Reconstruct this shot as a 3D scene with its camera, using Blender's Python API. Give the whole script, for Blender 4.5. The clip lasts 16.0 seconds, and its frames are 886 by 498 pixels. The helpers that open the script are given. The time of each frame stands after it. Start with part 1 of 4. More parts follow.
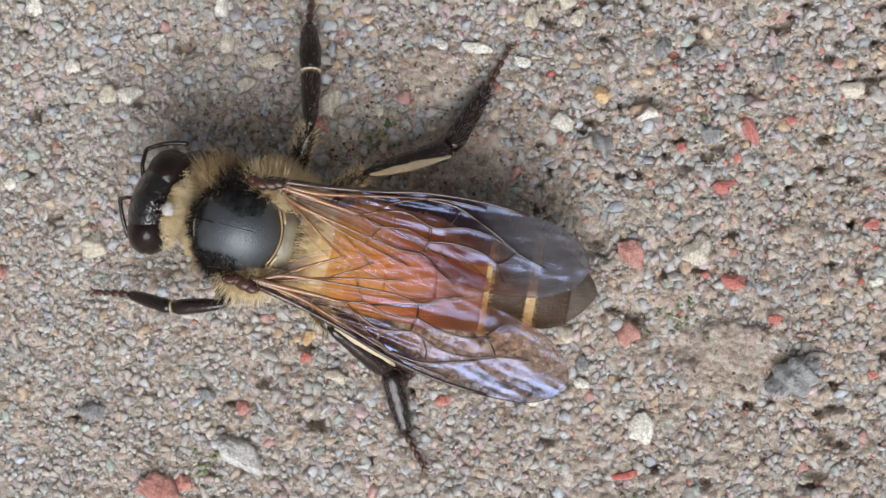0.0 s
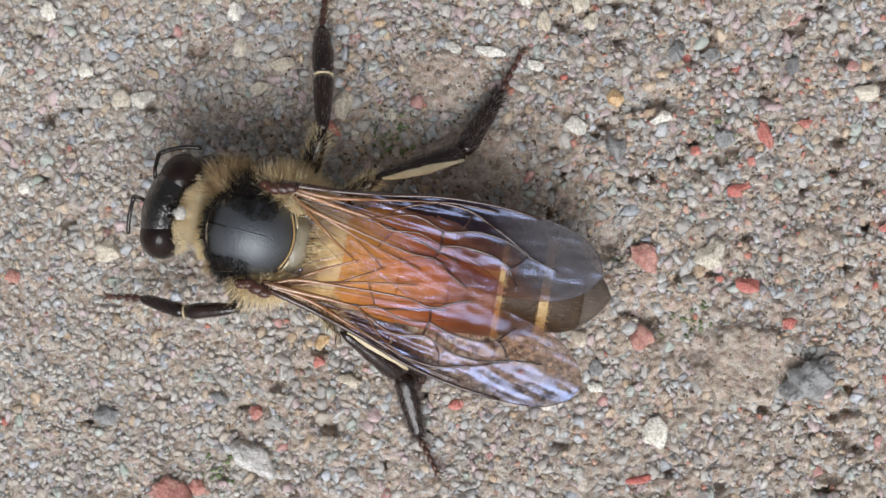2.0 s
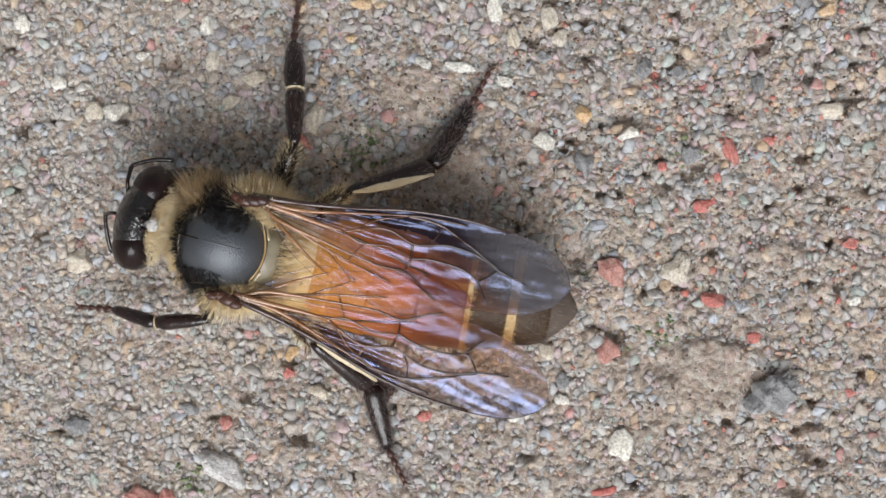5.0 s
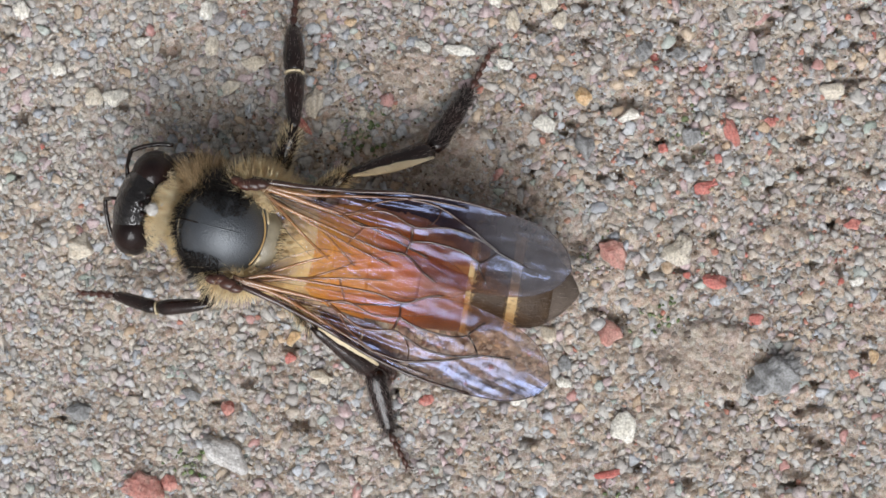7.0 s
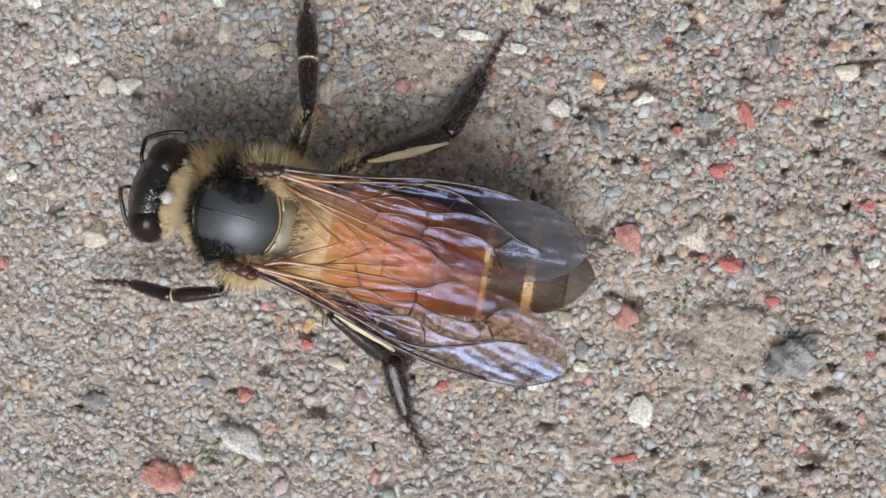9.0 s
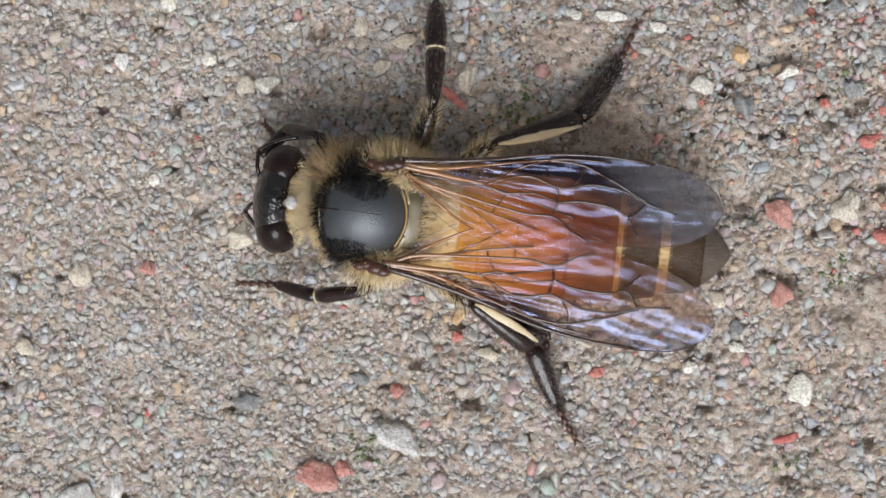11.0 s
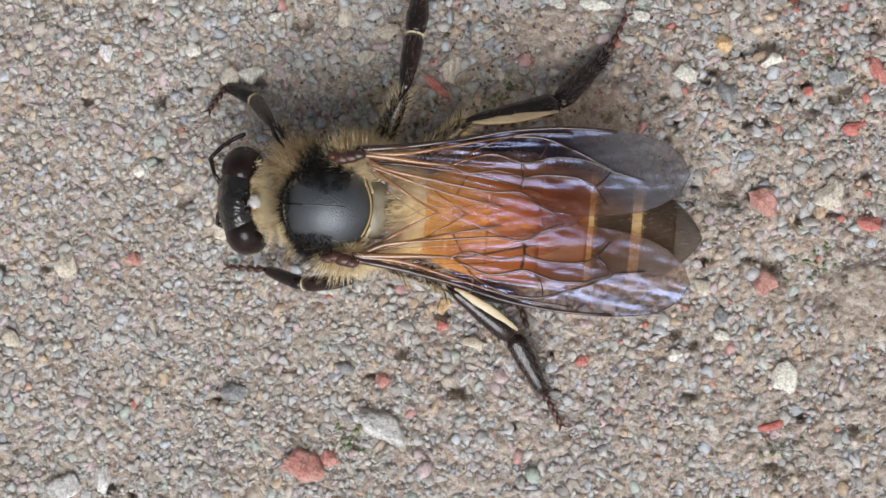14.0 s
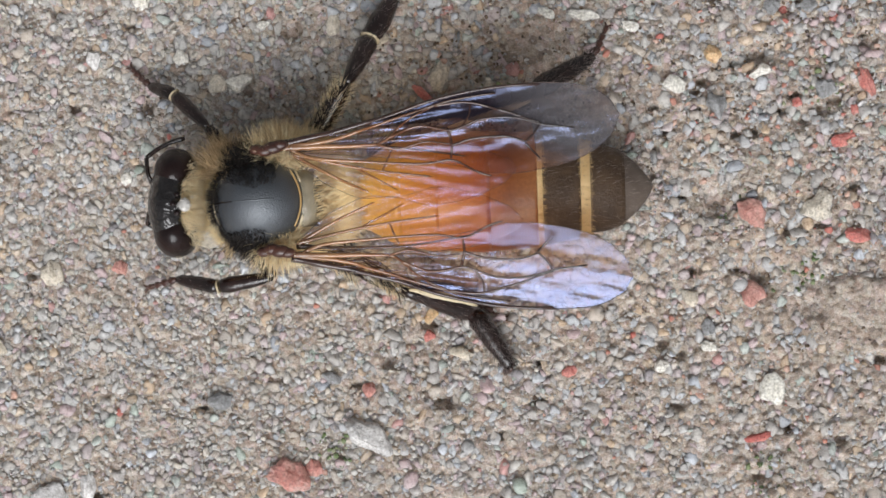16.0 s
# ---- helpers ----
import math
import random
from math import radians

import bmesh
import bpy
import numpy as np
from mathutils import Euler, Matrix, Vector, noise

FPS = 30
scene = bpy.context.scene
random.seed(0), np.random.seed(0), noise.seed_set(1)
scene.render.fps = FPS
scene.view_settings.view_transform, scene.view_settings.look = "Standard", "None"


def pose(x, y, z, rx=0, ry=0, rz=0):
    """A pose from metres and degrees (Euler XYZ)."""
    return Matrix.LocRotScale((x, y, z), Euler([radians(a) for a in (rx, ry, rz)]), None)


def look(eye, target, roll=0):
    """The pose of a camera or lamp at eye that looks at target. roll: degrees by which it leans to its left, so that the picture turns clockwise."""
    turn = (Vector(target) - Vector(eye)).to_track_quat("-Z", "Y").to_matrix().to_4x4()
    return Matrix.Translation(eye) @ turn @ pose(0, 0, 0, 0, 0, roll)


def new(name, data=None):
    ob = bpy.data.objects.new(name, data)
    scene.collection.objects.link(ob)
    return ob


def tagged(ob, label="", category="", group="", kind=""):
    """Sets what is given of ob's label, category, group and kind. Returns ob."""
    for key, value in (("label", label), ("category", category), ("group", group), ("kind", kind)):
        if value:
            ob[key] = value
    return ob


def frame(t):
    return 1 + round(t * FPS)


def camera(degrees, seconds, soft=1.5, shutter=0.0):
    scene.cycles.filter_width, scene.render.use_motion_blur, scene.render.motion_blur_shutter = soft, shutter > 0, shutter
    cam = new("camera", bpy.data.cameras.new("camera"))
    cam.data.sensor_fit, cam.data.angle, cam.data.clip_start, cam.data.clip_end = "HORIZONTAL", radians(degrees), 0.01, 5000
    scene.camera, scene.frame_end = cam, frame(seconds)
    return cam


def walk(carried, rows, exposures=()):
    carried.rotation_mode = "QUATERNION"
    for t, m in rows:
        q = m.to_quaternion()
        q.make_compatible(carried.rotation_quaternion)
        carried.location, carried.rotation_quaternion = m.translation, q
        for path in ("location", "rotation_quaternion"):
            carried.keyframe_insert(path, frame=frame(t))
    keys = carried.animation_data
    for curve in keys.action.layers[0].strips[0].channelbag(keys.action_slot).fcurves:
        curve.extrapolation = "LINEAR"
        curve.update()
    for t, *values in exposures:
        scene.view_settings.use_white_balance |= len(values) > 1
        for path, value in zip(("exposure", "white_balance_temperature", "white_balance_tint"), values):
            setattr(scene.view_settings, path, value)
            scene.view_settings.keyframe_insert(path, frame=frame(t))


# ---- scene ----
cam = camera(24.0, 16.0, soft=1.6)
MM = 0.001
# seconds; eye in millimetres over the ground; turn from straight down in degrees
PATH = [
    (0, -0.124, 0.206, 75.612, 0.058, 0.073, 0.003),
    (0.5, 0.402, -0.242, 75.654, 0.311, 0.444, 0.003),
    (1, 0.293, -0.232, 75.600, 0.315, 0.370, -0.051),
    (1.5, 0.374, -0.222, 75.626, 0.325, 0.534, -0.053),
    (2, 0.291, 0.151, 75.490, 0.209, 0.749, -0.073),
    (2.5, 0.262, 0.090, 75.549, 0.745, 1.014, 0.015),
    (3, 0.463, 0.756, 75.696, 1.065, 0.540, 0.410),
    (3.5, 0.514, 0.490, 76.230, 1.314, 0.325, 0.529),
    (4, 0.063, 0.284, 76.345, 0.802, -0.232, 0.448),
    (6.5, 0.504, -0.015, 76.245, 0.482, -0.069, 0.022),
    (7, 0.622, -0.501, 76.190, 0.609, 0.173, -0.128),
    (7.5, 0.558, -0.487, 76.206, 0.471, 0.188, -0.221),
    (8, 0.645, -0.438, 76.161, 0.503, 0.192, -0.214),
    (8.5, 0.670, -0.383, 76.117, 0.396, 0.239, -0.279),
    (9, 0.565, -0.531, 76.100, 0.231, 0.556, -0.625),
    (9.5, 0.320, 0.085, 75.817, 0.411, 1.187, -0.588),
    (10, -0.813, -0.080, 75.625, 1.381, 1.482, -1.183),
    (10.2, -1.216, -0.526, 75.435, 1.205, 2.244, -2.155),
    (12.3, -0.759, -1.661, 75.183, 0.423, 3.684, -3.548),
    (12.5, -0.695, -1.665, 75.174, 0.424, 3.686, -3.549),
    (13, -1.019, -1.614, 75.218, 0.343, 3.324, -3.544),
    (13.5, -0.499, -1.661, 75.393, 0.398, 3.513, -3.462),
    (14, -0.687, -1.360, 75.333, 0.269, 3.287, -3.494),
    (14.5, -0.456, -1.309, 75.159, 0.324, 3.434, -3.576),
    (15, -0.295, -1.183, 75.152, 0.362, 3.431, -3.581),
    (15.5, -0.315, -1.361, 75.171, 0.480, 3.366, -3.616),
    (16, -0.388, -1.179, 75.154, 0.385, 3.164, -3.267),
]


def eye_pose(x, y, z, a, b, c):
    w = Vector((radians(a), radians(b), radians(c)))
    return Matrix.Translation((x * MM, y * MM, z * MM)) @ Matrix.Rotation(w.length, 4, w.normalized())


walk(cam, [(t, eye_pose(*row)) for t, *row in PATH], exposures=[(0.0, 0.0), (16.0, 0.0)])

# ---- light: open shade under a bright patch of sky, high up towards -y ----
world = bpy.data.worlds.new("sky")
scene.world = world
world.use_nodes = True
wt = world.node_tree
sky = wt.nodes.new("ShaderNodeTexSky")
sky.sky_type = "NISHITA"
sky.sun_disc = False
sky.sun_elevation, sky.sun_rotation = radians(51), radians(180)
sky.air_density, sky.dust_density = 1.0, 3.2
sky.ozone_density = 0.5
wt.nodes["Background"].inputs["Strength"].default_value = 0.09
veil = wt.nodes.new("ShaderNodeHueSaturation")  # thin cloud takes most of the blue
veil.inputs["Saturation"].default_value = 0.14
wt.links.new(sky.outputs["Color"], veil.inputs["Color"])
wt.links.new(veil.outputs["Color"], wt.nodes["Background"].inputs["Color"])
sun_data = bpy.data.lights.new("sun", "SUN")
sun_data.energy, sun_data.angle, sun_data.color = 3.35, radians(42), (0.95, 0.965, 1.0)
sun = new("sun", sun_data)
sun.matrix_world = look((0.008, -0.185, 0.23), (0, 0, 0))

# ---- materials ----
def nodes_of(name, rough=0.5, color=(0.5, 0.5, 0.5), spec=0.5):
    m = bpy.data.materials.new(name)
    m.use_nodes = True
    t = m.node_tree
    b = t.nodes["Principled BSDF"]
    b.inputs["Base Color"].default_value = (*color, 1)
    b.inputs["Roughness"].default_value = rough
    b.inputs["Specular IOR Level"].default_value = spec
    return m, t, b


def ramp_of(t, stops, source, mode="LINEAR"):
    r = t.nodes.new("ShaderNodeValToRGB")
    r.color_ramp.interpolation = mode
    while len(r.color_ramp.elements) < len(stops):
        r.color_ramp.elements.new(0.5)
    for e, (at, c) in zip(r.color_ramp.elements, stops):
        e.position, e.color = at, (*c, 1)
    t.links.new(source, r.inputs["Fac"])
    return r


def noise_of(t, size_mm, detail=3.0, rough=0.6, space="Object"):
    """Noise with features of about size_mm."""
    co = t.nodes.new("ShaderNodeTexCoord")
    n = t.nodes.new("ShaderNodeTexNoise")
    n.inputs["Scale"].default_value = 1.0 / (size_mm * MM)
    n.inputs["Detail"].default_value = detail
    n.inputs["Roughness"].default_value = rough
    t.links.new(co.outputs[space], n.inputs["Vector"])
    return n


def mixed(t, a, b, fac, mode="MIX"):
    x = t.nodes.new("ShaderNodeMix")
    x.data_type, x.blend_type = "RGBA", mode
    for value, slot in ((fac, 0), (a, 6), (b, 7)):
        if isinstance(value, (int, float)):
            x.inputs[slot].default_value = value
        elif isinstance(value, tuple):
            x.inputs[slot].default_value = (*value, 1)
        else:
            t.links.new(value, x.inputs[slot])
    return x.outputs[2]


def bumped(t, b, source, mm, strength=1.0):
    n = t.nodes.new("ShaderNodeBump")
    n.inputs["Strength"].default_value = strength
    n.inputs["Distance"].default_value = mm * MM
    t.links.new(source, n.inputs["Height"])
    t.links.new(n.outputs["Normal"], b.inputs["Normal"])


def chitin(name, dark, light, rough, grain_mm=0.08, bump=0.01, spec=0.5, coat=0.0):
    """Horny shell: two tones in soft patches, fine relief."""
    m, t, b = nodes_of(name, rough, spec=spec)
    big, fine = noise_of(t, 0.9), noise_of(t, grain_mm, 2)
    r = ramp_of(t, [(0.3, dark), (0.7, light)], big.outputs["Fac"])
    t.links.new(mixed(t, r.outputs["Color"], (0.5, 0.5, 0.5), 0.08, "OVERLAY"), b.inputs["Base Color"])
    b.inputs["Coat Weight"].default_value = coat
    b.inputs["Coat Roughness"].default_value = 0.07
    bumped(t, b, fine.outputs["Fac"], bump, 0.8)
    t.links.new(b.inputs["Normal"].links[0].from_socket, b.inputs["Coat Normal"])
    return m


def hair_mat(name, dark, light, rough=0.55, through_it=0.4):
    """Hairs: each its own tone; some light passes through them."""
    m, t, b = nodes_of(name, rough, spec=0.35)
    g = t.nodes.new("ShaderNodeNewGeometry")
    r = ramp_of(t, [(0.0, dark), (1.0, light)], g.outputs["Random Per Island"])
    t.links.new(r.outputs["Color"], b.inputs["Base Color"])
    thin, both = t.nodes.new("ShaderNodeBsdfTranslucent"), t.nodes.new("ShaderNodeMixShader")
    t.links.new(r.outputs["Color"], thin.inputs["Color"])
    both.inputs[0].default_value = through_it
    t.links.new(b.outputs[0], both.inputs[1])
    t.links.new(thin.outputs[0], both.inputs[2])
    t.links.new(both.outputs[0], t.nodes["Material Output"].inputs["Surface"])
    return m


def grain_mat(name, stops, rough=0.34, island=True, dusty=0.45):
    """Sand grains: each its own tint, mottled, a little glassy."""
    m, t, b = nodes_of(name, rough, spec=0.3)
    if island:
        src = t.nodes.new("ShaderNodeNewGeometry").outputs["Random Per Island"]
    else:
        src = t.nodes.new("ShaderNodeObjectInfo").outputs["Random"]
    r = ramp_of(t, stops, src, "CONSTANT" if island else "LINEAR")
    mott, fine = noise_of(t, 0.14, 5, 0.7), noise_of(t, 0.05, 3)
    tone = ramp_of(t, [(0.3, (0.62, 0.60, 0.58)), (0.5, (1.0, 0.99, 0.98)), (0.72, (1.13, 1.13, 1.12))], mott.outputs["Fac"])
    tint = mixed(t, r.outputs["Color"], tone.outputs["Color"], 1.0, "MULTIPLY")
    if not island:
        dust, speck = noise_of(t, 0.4, 5, 0.7), noise_of(t, 0.09, 3)
        cover = ramp_of(t, [(0.40, (min(0.12, dusty),) * 3), (0.68, (dusty,) * 3)], dust.outputs["Fac"])
        tint = mixed(t, tint, (0.46, 0.38, 0.31), cover.outputs["Color"])
        flecks = ramp_of(t, [(0.3, (0.6, 0.58, 0.56)), (0.5, (1.0,) * 3), (0.75, (1.3,) * 3)], speck.outputs["Fac"])
        tint = mixed(t, tint, flecks.outputs["Color"], 1.0, "MULTIPLY")
    t.links.new(tint, b.inputs["Base Color"])
    rr = ramp_of(t, [(0.35, (rough - 0.17,) * 3), (0.7, (rough + 0.25,) * 3)], mott.outputs["Fac"])
    t.links.new(rr.outputs["Color"], b.inputs["Roughness"])
    bumped(t, b, fine.outputs["Fac"], 0.03, 0.7)
    b.inputs["Subsurface Weight"].default_value = 0.9
    b.inputs["Subsurface Radius"].default_value = (1.0, 1.0, 1.0)
    b.inputs["Subsurface Scale"].default_value = 0.4 * MM
    return m


SAND_TONES = [
    (0.000, (0.52, 0.45, 0.36)), (0.080, (0.44, 0.385, 0.315)), (0.160, (0.57, 0.525, 0.45)), (0.240, (0.50, 0.43, 0.385)),
    (0.330, (0.55, 0.52, 0.47)), (0.410, (0.55, 0.445, 0.325)), (0.480, (0.42, 0.385, 0.335)), (0.550, (0.53, 0.495, 0.435)),
    (0.630, (0.40, 0.365, 0.315)), (0.700, (0.55, 0.44, 0.40)), (0.760, (0.58, 0.565, 0.53)), (0.800, (0.50, 0.385, 0.265)),
    (0.840, (0.47, 0.475, 0.405)), (0.880, (0.53, 0.415, 0.375)), (0.915, (0.36, 0.355, 0.345)), (0.940, (0.45, 0.28, 0.235)),
    (0.950, (0.62, 0.615, 0.60)), (0.972, (0.22, 0.20, 0.185)), (0.985, (0.40, 0.42, 0.345)),
]
SAND_MEAN = (0.484, 0.450, 0.424)


def softened(c):
    """Nearer to the mean in lightness, a little stronger in hue."""
    light = sum(c) / 3
    return tuple((0.435 + 0.56 * (light - 0.44)) * (m / 0.442 + 1.25 * (v / light - (1.12, 1.01, 0.87)[k])) * 0.955 for k, (v, m) in enumerate(zip(c, SAND_MEAN)))


SAND_TONES = [(at, softened(c)) for at, c in SAND_TONES]
M_SAND = grain_mat("sand_grains", SAND_TONES)
M_WHITE = grain_mat("quartz_white", [(0.0, (0.74, 0.71, 0.64)), (1.0, (0.70, 0.69, 0.63))], 0.22, False, 0.05)
M_PALE = grain_mat("stone_pale", [(0.0, (0.55, 0.50, 0.41)), (1.0, (0.62, 0.58, 0.50))], 0.42, False, 0.3)
M_WARM = grain_mat("stone_orange", [(0.0, (0.58, 0.37, 0.17)), (1.0, (0.62, 0.45, 0.28))], 0.38, False)
M_RED = grain_mat("brick_red", [(0.0, (0.50, 0.10, 0.09)), (1.0, (0.50, 0.17, 0.15))], 0.65, False, 0.3)
M_ROSE = grain_mat("brick_rose", [(0.0, (0.50, 0.18, 0.16)), (1.0, (0.44, 0.23, 0.20))], 0.65, False, 0.4)
M_DARK = grain_mat("slate_grey", [(0.0, (0.20, 0.21, 0.22)), (1.0, (0.26, 0.27, 0.28))], 0.45, False, 0.08)
M_GREY = grain_mat("stone_grey", [(0.0, (0.60, 0.60, 0.60)), (1.0, (0.64, 0.63, 0.62))], 0.35, False, 0.1)

# the mortar between the grains, and the plain sandy ground all round
M_GROUND, gt, gb = nodes_of("sandy_mortar", 0.7, spec=0.35)
fine, mid, wide = noise_of(gt, 0.05, 4), noise_of(gt, 0.30, 4), noise_of(gt, 5.0, 4)
g1 = ramp_of(gt, [(0.29, (0.17, 0.13, 0.095)), (0.40, (0.36, 0.31, 0.262)), (0.58, (0.46, 0.415, 0.37)), (0.78, (0.53, 0.49, 0.45))], mid.outputs["Fac"])
g2 = ramp_of(gt, [(0.3, (0.62, 0.62, 0.62)), (0.7, (1.3, 1.3, 1.3))], fine.outputs["Fac"])
g3 = ramp_of(gt, [(0.35, (0.95, 0.95, 0.99)), (0.65, (1.07, 1.02, 1.0))], wide.outputs["Fac"])
grain = gt.nodes.new("ShaderNodeTexVoronoi")
grain.inputs["Scale"].default_value = 1.0 / (0.26 * MM)
gco = gt.nodes.new("ShaderNodeTexCoord")
warp = noise_of(gt, 0.2, 2)
bend = gt.nodes.new("ShaderNodeVectorMath")
bend.operation = "MULTIPLY_ADD"
bend.inputs[1].default_value = (0.16 * MM,) * 3
gt.links.new(warp.outputs["Color"], bend.inputs[0])
gt.links.new(gco.outputs["Object"], bend.inputs[2])
gt.links.new(bend.outputs[0], grain.inputs["Vector"])
pick = gt.nodes.new("ShaderNodeSeparateColor")
gt.links.new(grain.outputs["Color"], pick.inputs[0])
g4 = ramp_of(gt, [(0.0, (0.62, 0.57, 0.53)), (0.2, (0.98, 0.95, 0.90)), (0.45, (1.10, 0.99, 0.95)), (0.65, (1.02, 1.05, 1.0)), (0.85, (1.16, 1.14, 1.08)), (1.0, (1.35, 1.35, 1.35))], pick.outputs[0])
gc = mixed(gt, mixed(gt, mixed(gt, g1.outputs["Color"], g2.outputs["Color"], 1.0, "MULTIPLY"), g3.outputs["Color"], 1.0, "MULTIPLY"), g4.outputs["Color"], 1.0, "MULTIPLY")
gt.links.new(gc, gb.inputs["Base Color"])
gb.inputs["Subsurface Weight"].default_value = 0.7
gb.inputs["Subsurface Radius"].default_value = (1.0, 0.8, 0.6)
gb.inputs["Subsurface Scale"].default_value = 0.25 * MM
lumps = ramp_of(gt, [(0.0, (1.0,) * 3), (0.8, (0.0,) * 3)], grain.outputs["Distance"])
bumped(gt, gb, mixed(gt, mixed(gt, mid.outputs["Fac"], fine.outputs["Fac"], 0.4), lumps.outputs["Color"], 0.5), 0.22, 1.0)

M_HEAD = chitin("black_shell", (0.005, 0.004, 0.004), (0.010, 0.008, 0.008), 0.45, 0.30, 0.12, 0.15, 0.9)
M_HEAD.node_tree.nodes["Principled BSDF"].inputs["Coat IOR"].default_value = 1.5
M_EYE = chitin("eye_brown", (0.007, 0.004, 0.004), (0.015, 0.007, 0.006), 0.35, 0.3, 0.04, 0.12, 0.3)
M_SCUTUM = chitin("scutum_grey", (0.010, 0.010, 0.012), (0.024, 0.026, 0.031), 0.5, 0.06, 0.03, 1.0, 1.0)
M_SCUTUM.node_tree.nodes["Principled BSDF"].inputs["Coat Roughness"].default_value = 0.5
M_SCUTUM.node_tree.nodes["Principled BSDF"].inputs["Coat Tint"].default_value = (0.85, 0.93, 1.0, 1)
M_SCUTUM.node_tree.nodes["Principled BSDF"].inputs["Coat IOR"].default_value = 1.52
M_SCUTELLUM = chitin("scutellum_olive", (0.15, 0.125, 0.08), (0.30, 0.26, 0.185), 0.42, 0.06, 0.02, 0.5, 0.2)
M_SUTURE = chitin("suture_amber", (0.32, 0.19, 0.07), (0.45, 0.30, 0.13), 0.3)
M_CREAM = chitin("cream_shell", (0.78, 0.60, 0.32), (0.88, 0.74, 0.47), 0.55, 0.06, 0.02)
M_RUST = chitin("rust_shell", (0.38, 0.125, 0.022), (0.50, 0.19, 0.04), 0.3, 0.07, 0.012)
M_DUSK = chitin("dark_brown_shell", (0.040, 0.024, 0.014), (0.080, 0.050, 0.029), 0.5, 0.09, 0.04, 0.25)
M_TIP = chitin("grey_brown_shell", (0.07, 0.052, 0.040), (0.125, 0.098, 0.08), 0.5, 0.06, 0.02, 0.3)
M_AMBER, at_, ab_ = nodes_of("amber_to_brown_shell", 0.32, spec=0.4)
am_co, am_xyz, am_run = (at_.nodes.new("ShaderNode" + k) for k in ("TexCoord", "SeparateXYZ", "MapRange"))
am_wob = noise_of(at_, 0.8, 3)
am_sum = at_.nodes.new("ShaderNodeMath")
am_sum.operation = "MULTIPLY_ADD"
am_sum.inputs[1].default_value = 0.5 * MM
at_.links.new(am_co.outputs["Object"], am_xyz.inputs[0])
at_.links.new(am_wob.outputs["Fac"], am_sum.inputs[0])
at_.links.new(am_xyz.outputs["X"], am_sum.inputs[2])
am_run.inputs["From Max"].default_value = 10.0 * MM
at_.links.new(am_sum.outputs[0], am_run.inputs["Value"])
am_hue = ramp_of(at_, [(0.0, (0.78, 0.47, 0.13)), (0.07, (0.70, 0.36, 0.06)), (0.16, (0.63, 0.28, 0.042)), (0.29, (0.50, 0.185, 0.03)), (0.41, (0.38, 0.12, 0.024)), (0.45, (0.27, 0.085, 0.022)), (0.52, (0.17, 0.055, 0.018)), (0.60, (0.22, 0.085, 0.03))], am_run.outputs["Result"])
am_spk = noise_of(at_, 0.12, 3)
am_tone = ramp_of(at_, [(0.3, (0.82, 0.80, 0.78)), (0.7, (1.1, 1.1, 1.1))], am_spk.outputs["Fac"])
at_.links.new(mixed(at_, am_hue.outputs["Color"], am_tone.outputs["Color"], 1.0, "MULTIPLY"), ab_.inputs["Base Color"])
bumped(at_, ab_, am_spk.outputs["Fac"], 0.012, 0.8)
M_BROWNHAIR = hair_mat("brown_hair", (0.42, 0.29, 0.16), (0.95, 0.80, 0.54), through_it=0.55)
M_MOSS = grain_mat("moss", [(0.0, (0.12, 0.16, 0.07)), (0.5, (0.18, 0.22, 0.11)), (0.8, (0.28, 0.29, 0.19))], 0.7)
M_REDSAND = grain_mat("red_sand", [(0.0, (0.48, 0.22, 0.17)), (0.35, (0.54, 0.34, 0.27)), (0.75, (0.48, 0.17, 0.14)), (0.85, (0.52, 0.30, 0.24))], 0.6)
M_BAND = chitin("pale_band", (0.55, 0.36, 0.15), (0.68, 0.50, 0.26), 0.5, 0.05, 0.02)
M_LEG = chitin("leg_black", (0.006, 0.004, 0.0035), (0.020, 0.009, 0.007), 0.22, 0.2, 0.02, 0.4, 0.2)
M_TARSUS = chitin("leg_russet", (0.03, 0.011, 0.008), (0.085, 0.03, 0.018), 0.35)
M_FURBASE = chitin("fur_ground", (0.62, 0.45, 0.25), (0.76, 0.60, 0.37), 0.7, 0.05, 0.03)
M_IVORY = chitin("leg_ivory", (0.50, 0.40, 0.24), (0.66, 0.57, 0.40), 0.45)
M_VEIN = chitin("wing_vein", (0.035, 0.015, 0.011), (0.12, 0.042, 0.018), 0.2, 0.1, 0.004, 0.6, 0.4)
vein_tree = M_VEIN.node_tree
vein_co, vein_xyz, vein_out = (vein_tree.nodes.new("ShaderNode" + k) for k in ("TexCoord", "SeparateXYZ", "MapRange"))
vein_tree.links.new(vein_co.outputs["Object"], vein_xyz.inputs[0])
vein_out.inputs["From Max"].default_value = 11.5 * MM
vein_tree.links.new(vein_xyz.outputs["X"], vein_out.inputs["Value"])
vein_hue = ramp_of(vein_tree, [(0.0, (0.12, 0.055, 0.03)), (0.12, (0.30, 0.15, 0.065)), (0.22, (0.24, 0.10, 0.035)), (0.36, (0.11, 0.04, 0.016)), (0.52, (0.05, 0.02, 0.013)), (0.8, (0.025, 0.014, 0.012))], vein_out.outputs["Result"])
vein_tree.links.new(vein_hue.outputs["Color"], vein_tree.nodes["Principled BSDF"].inputs["Base Color"])
M_HAIR = hair_mat("golden_hair", (0.88, 0.72, 0.45), (1.0, 0.93, 0.72), through_it=0.55)
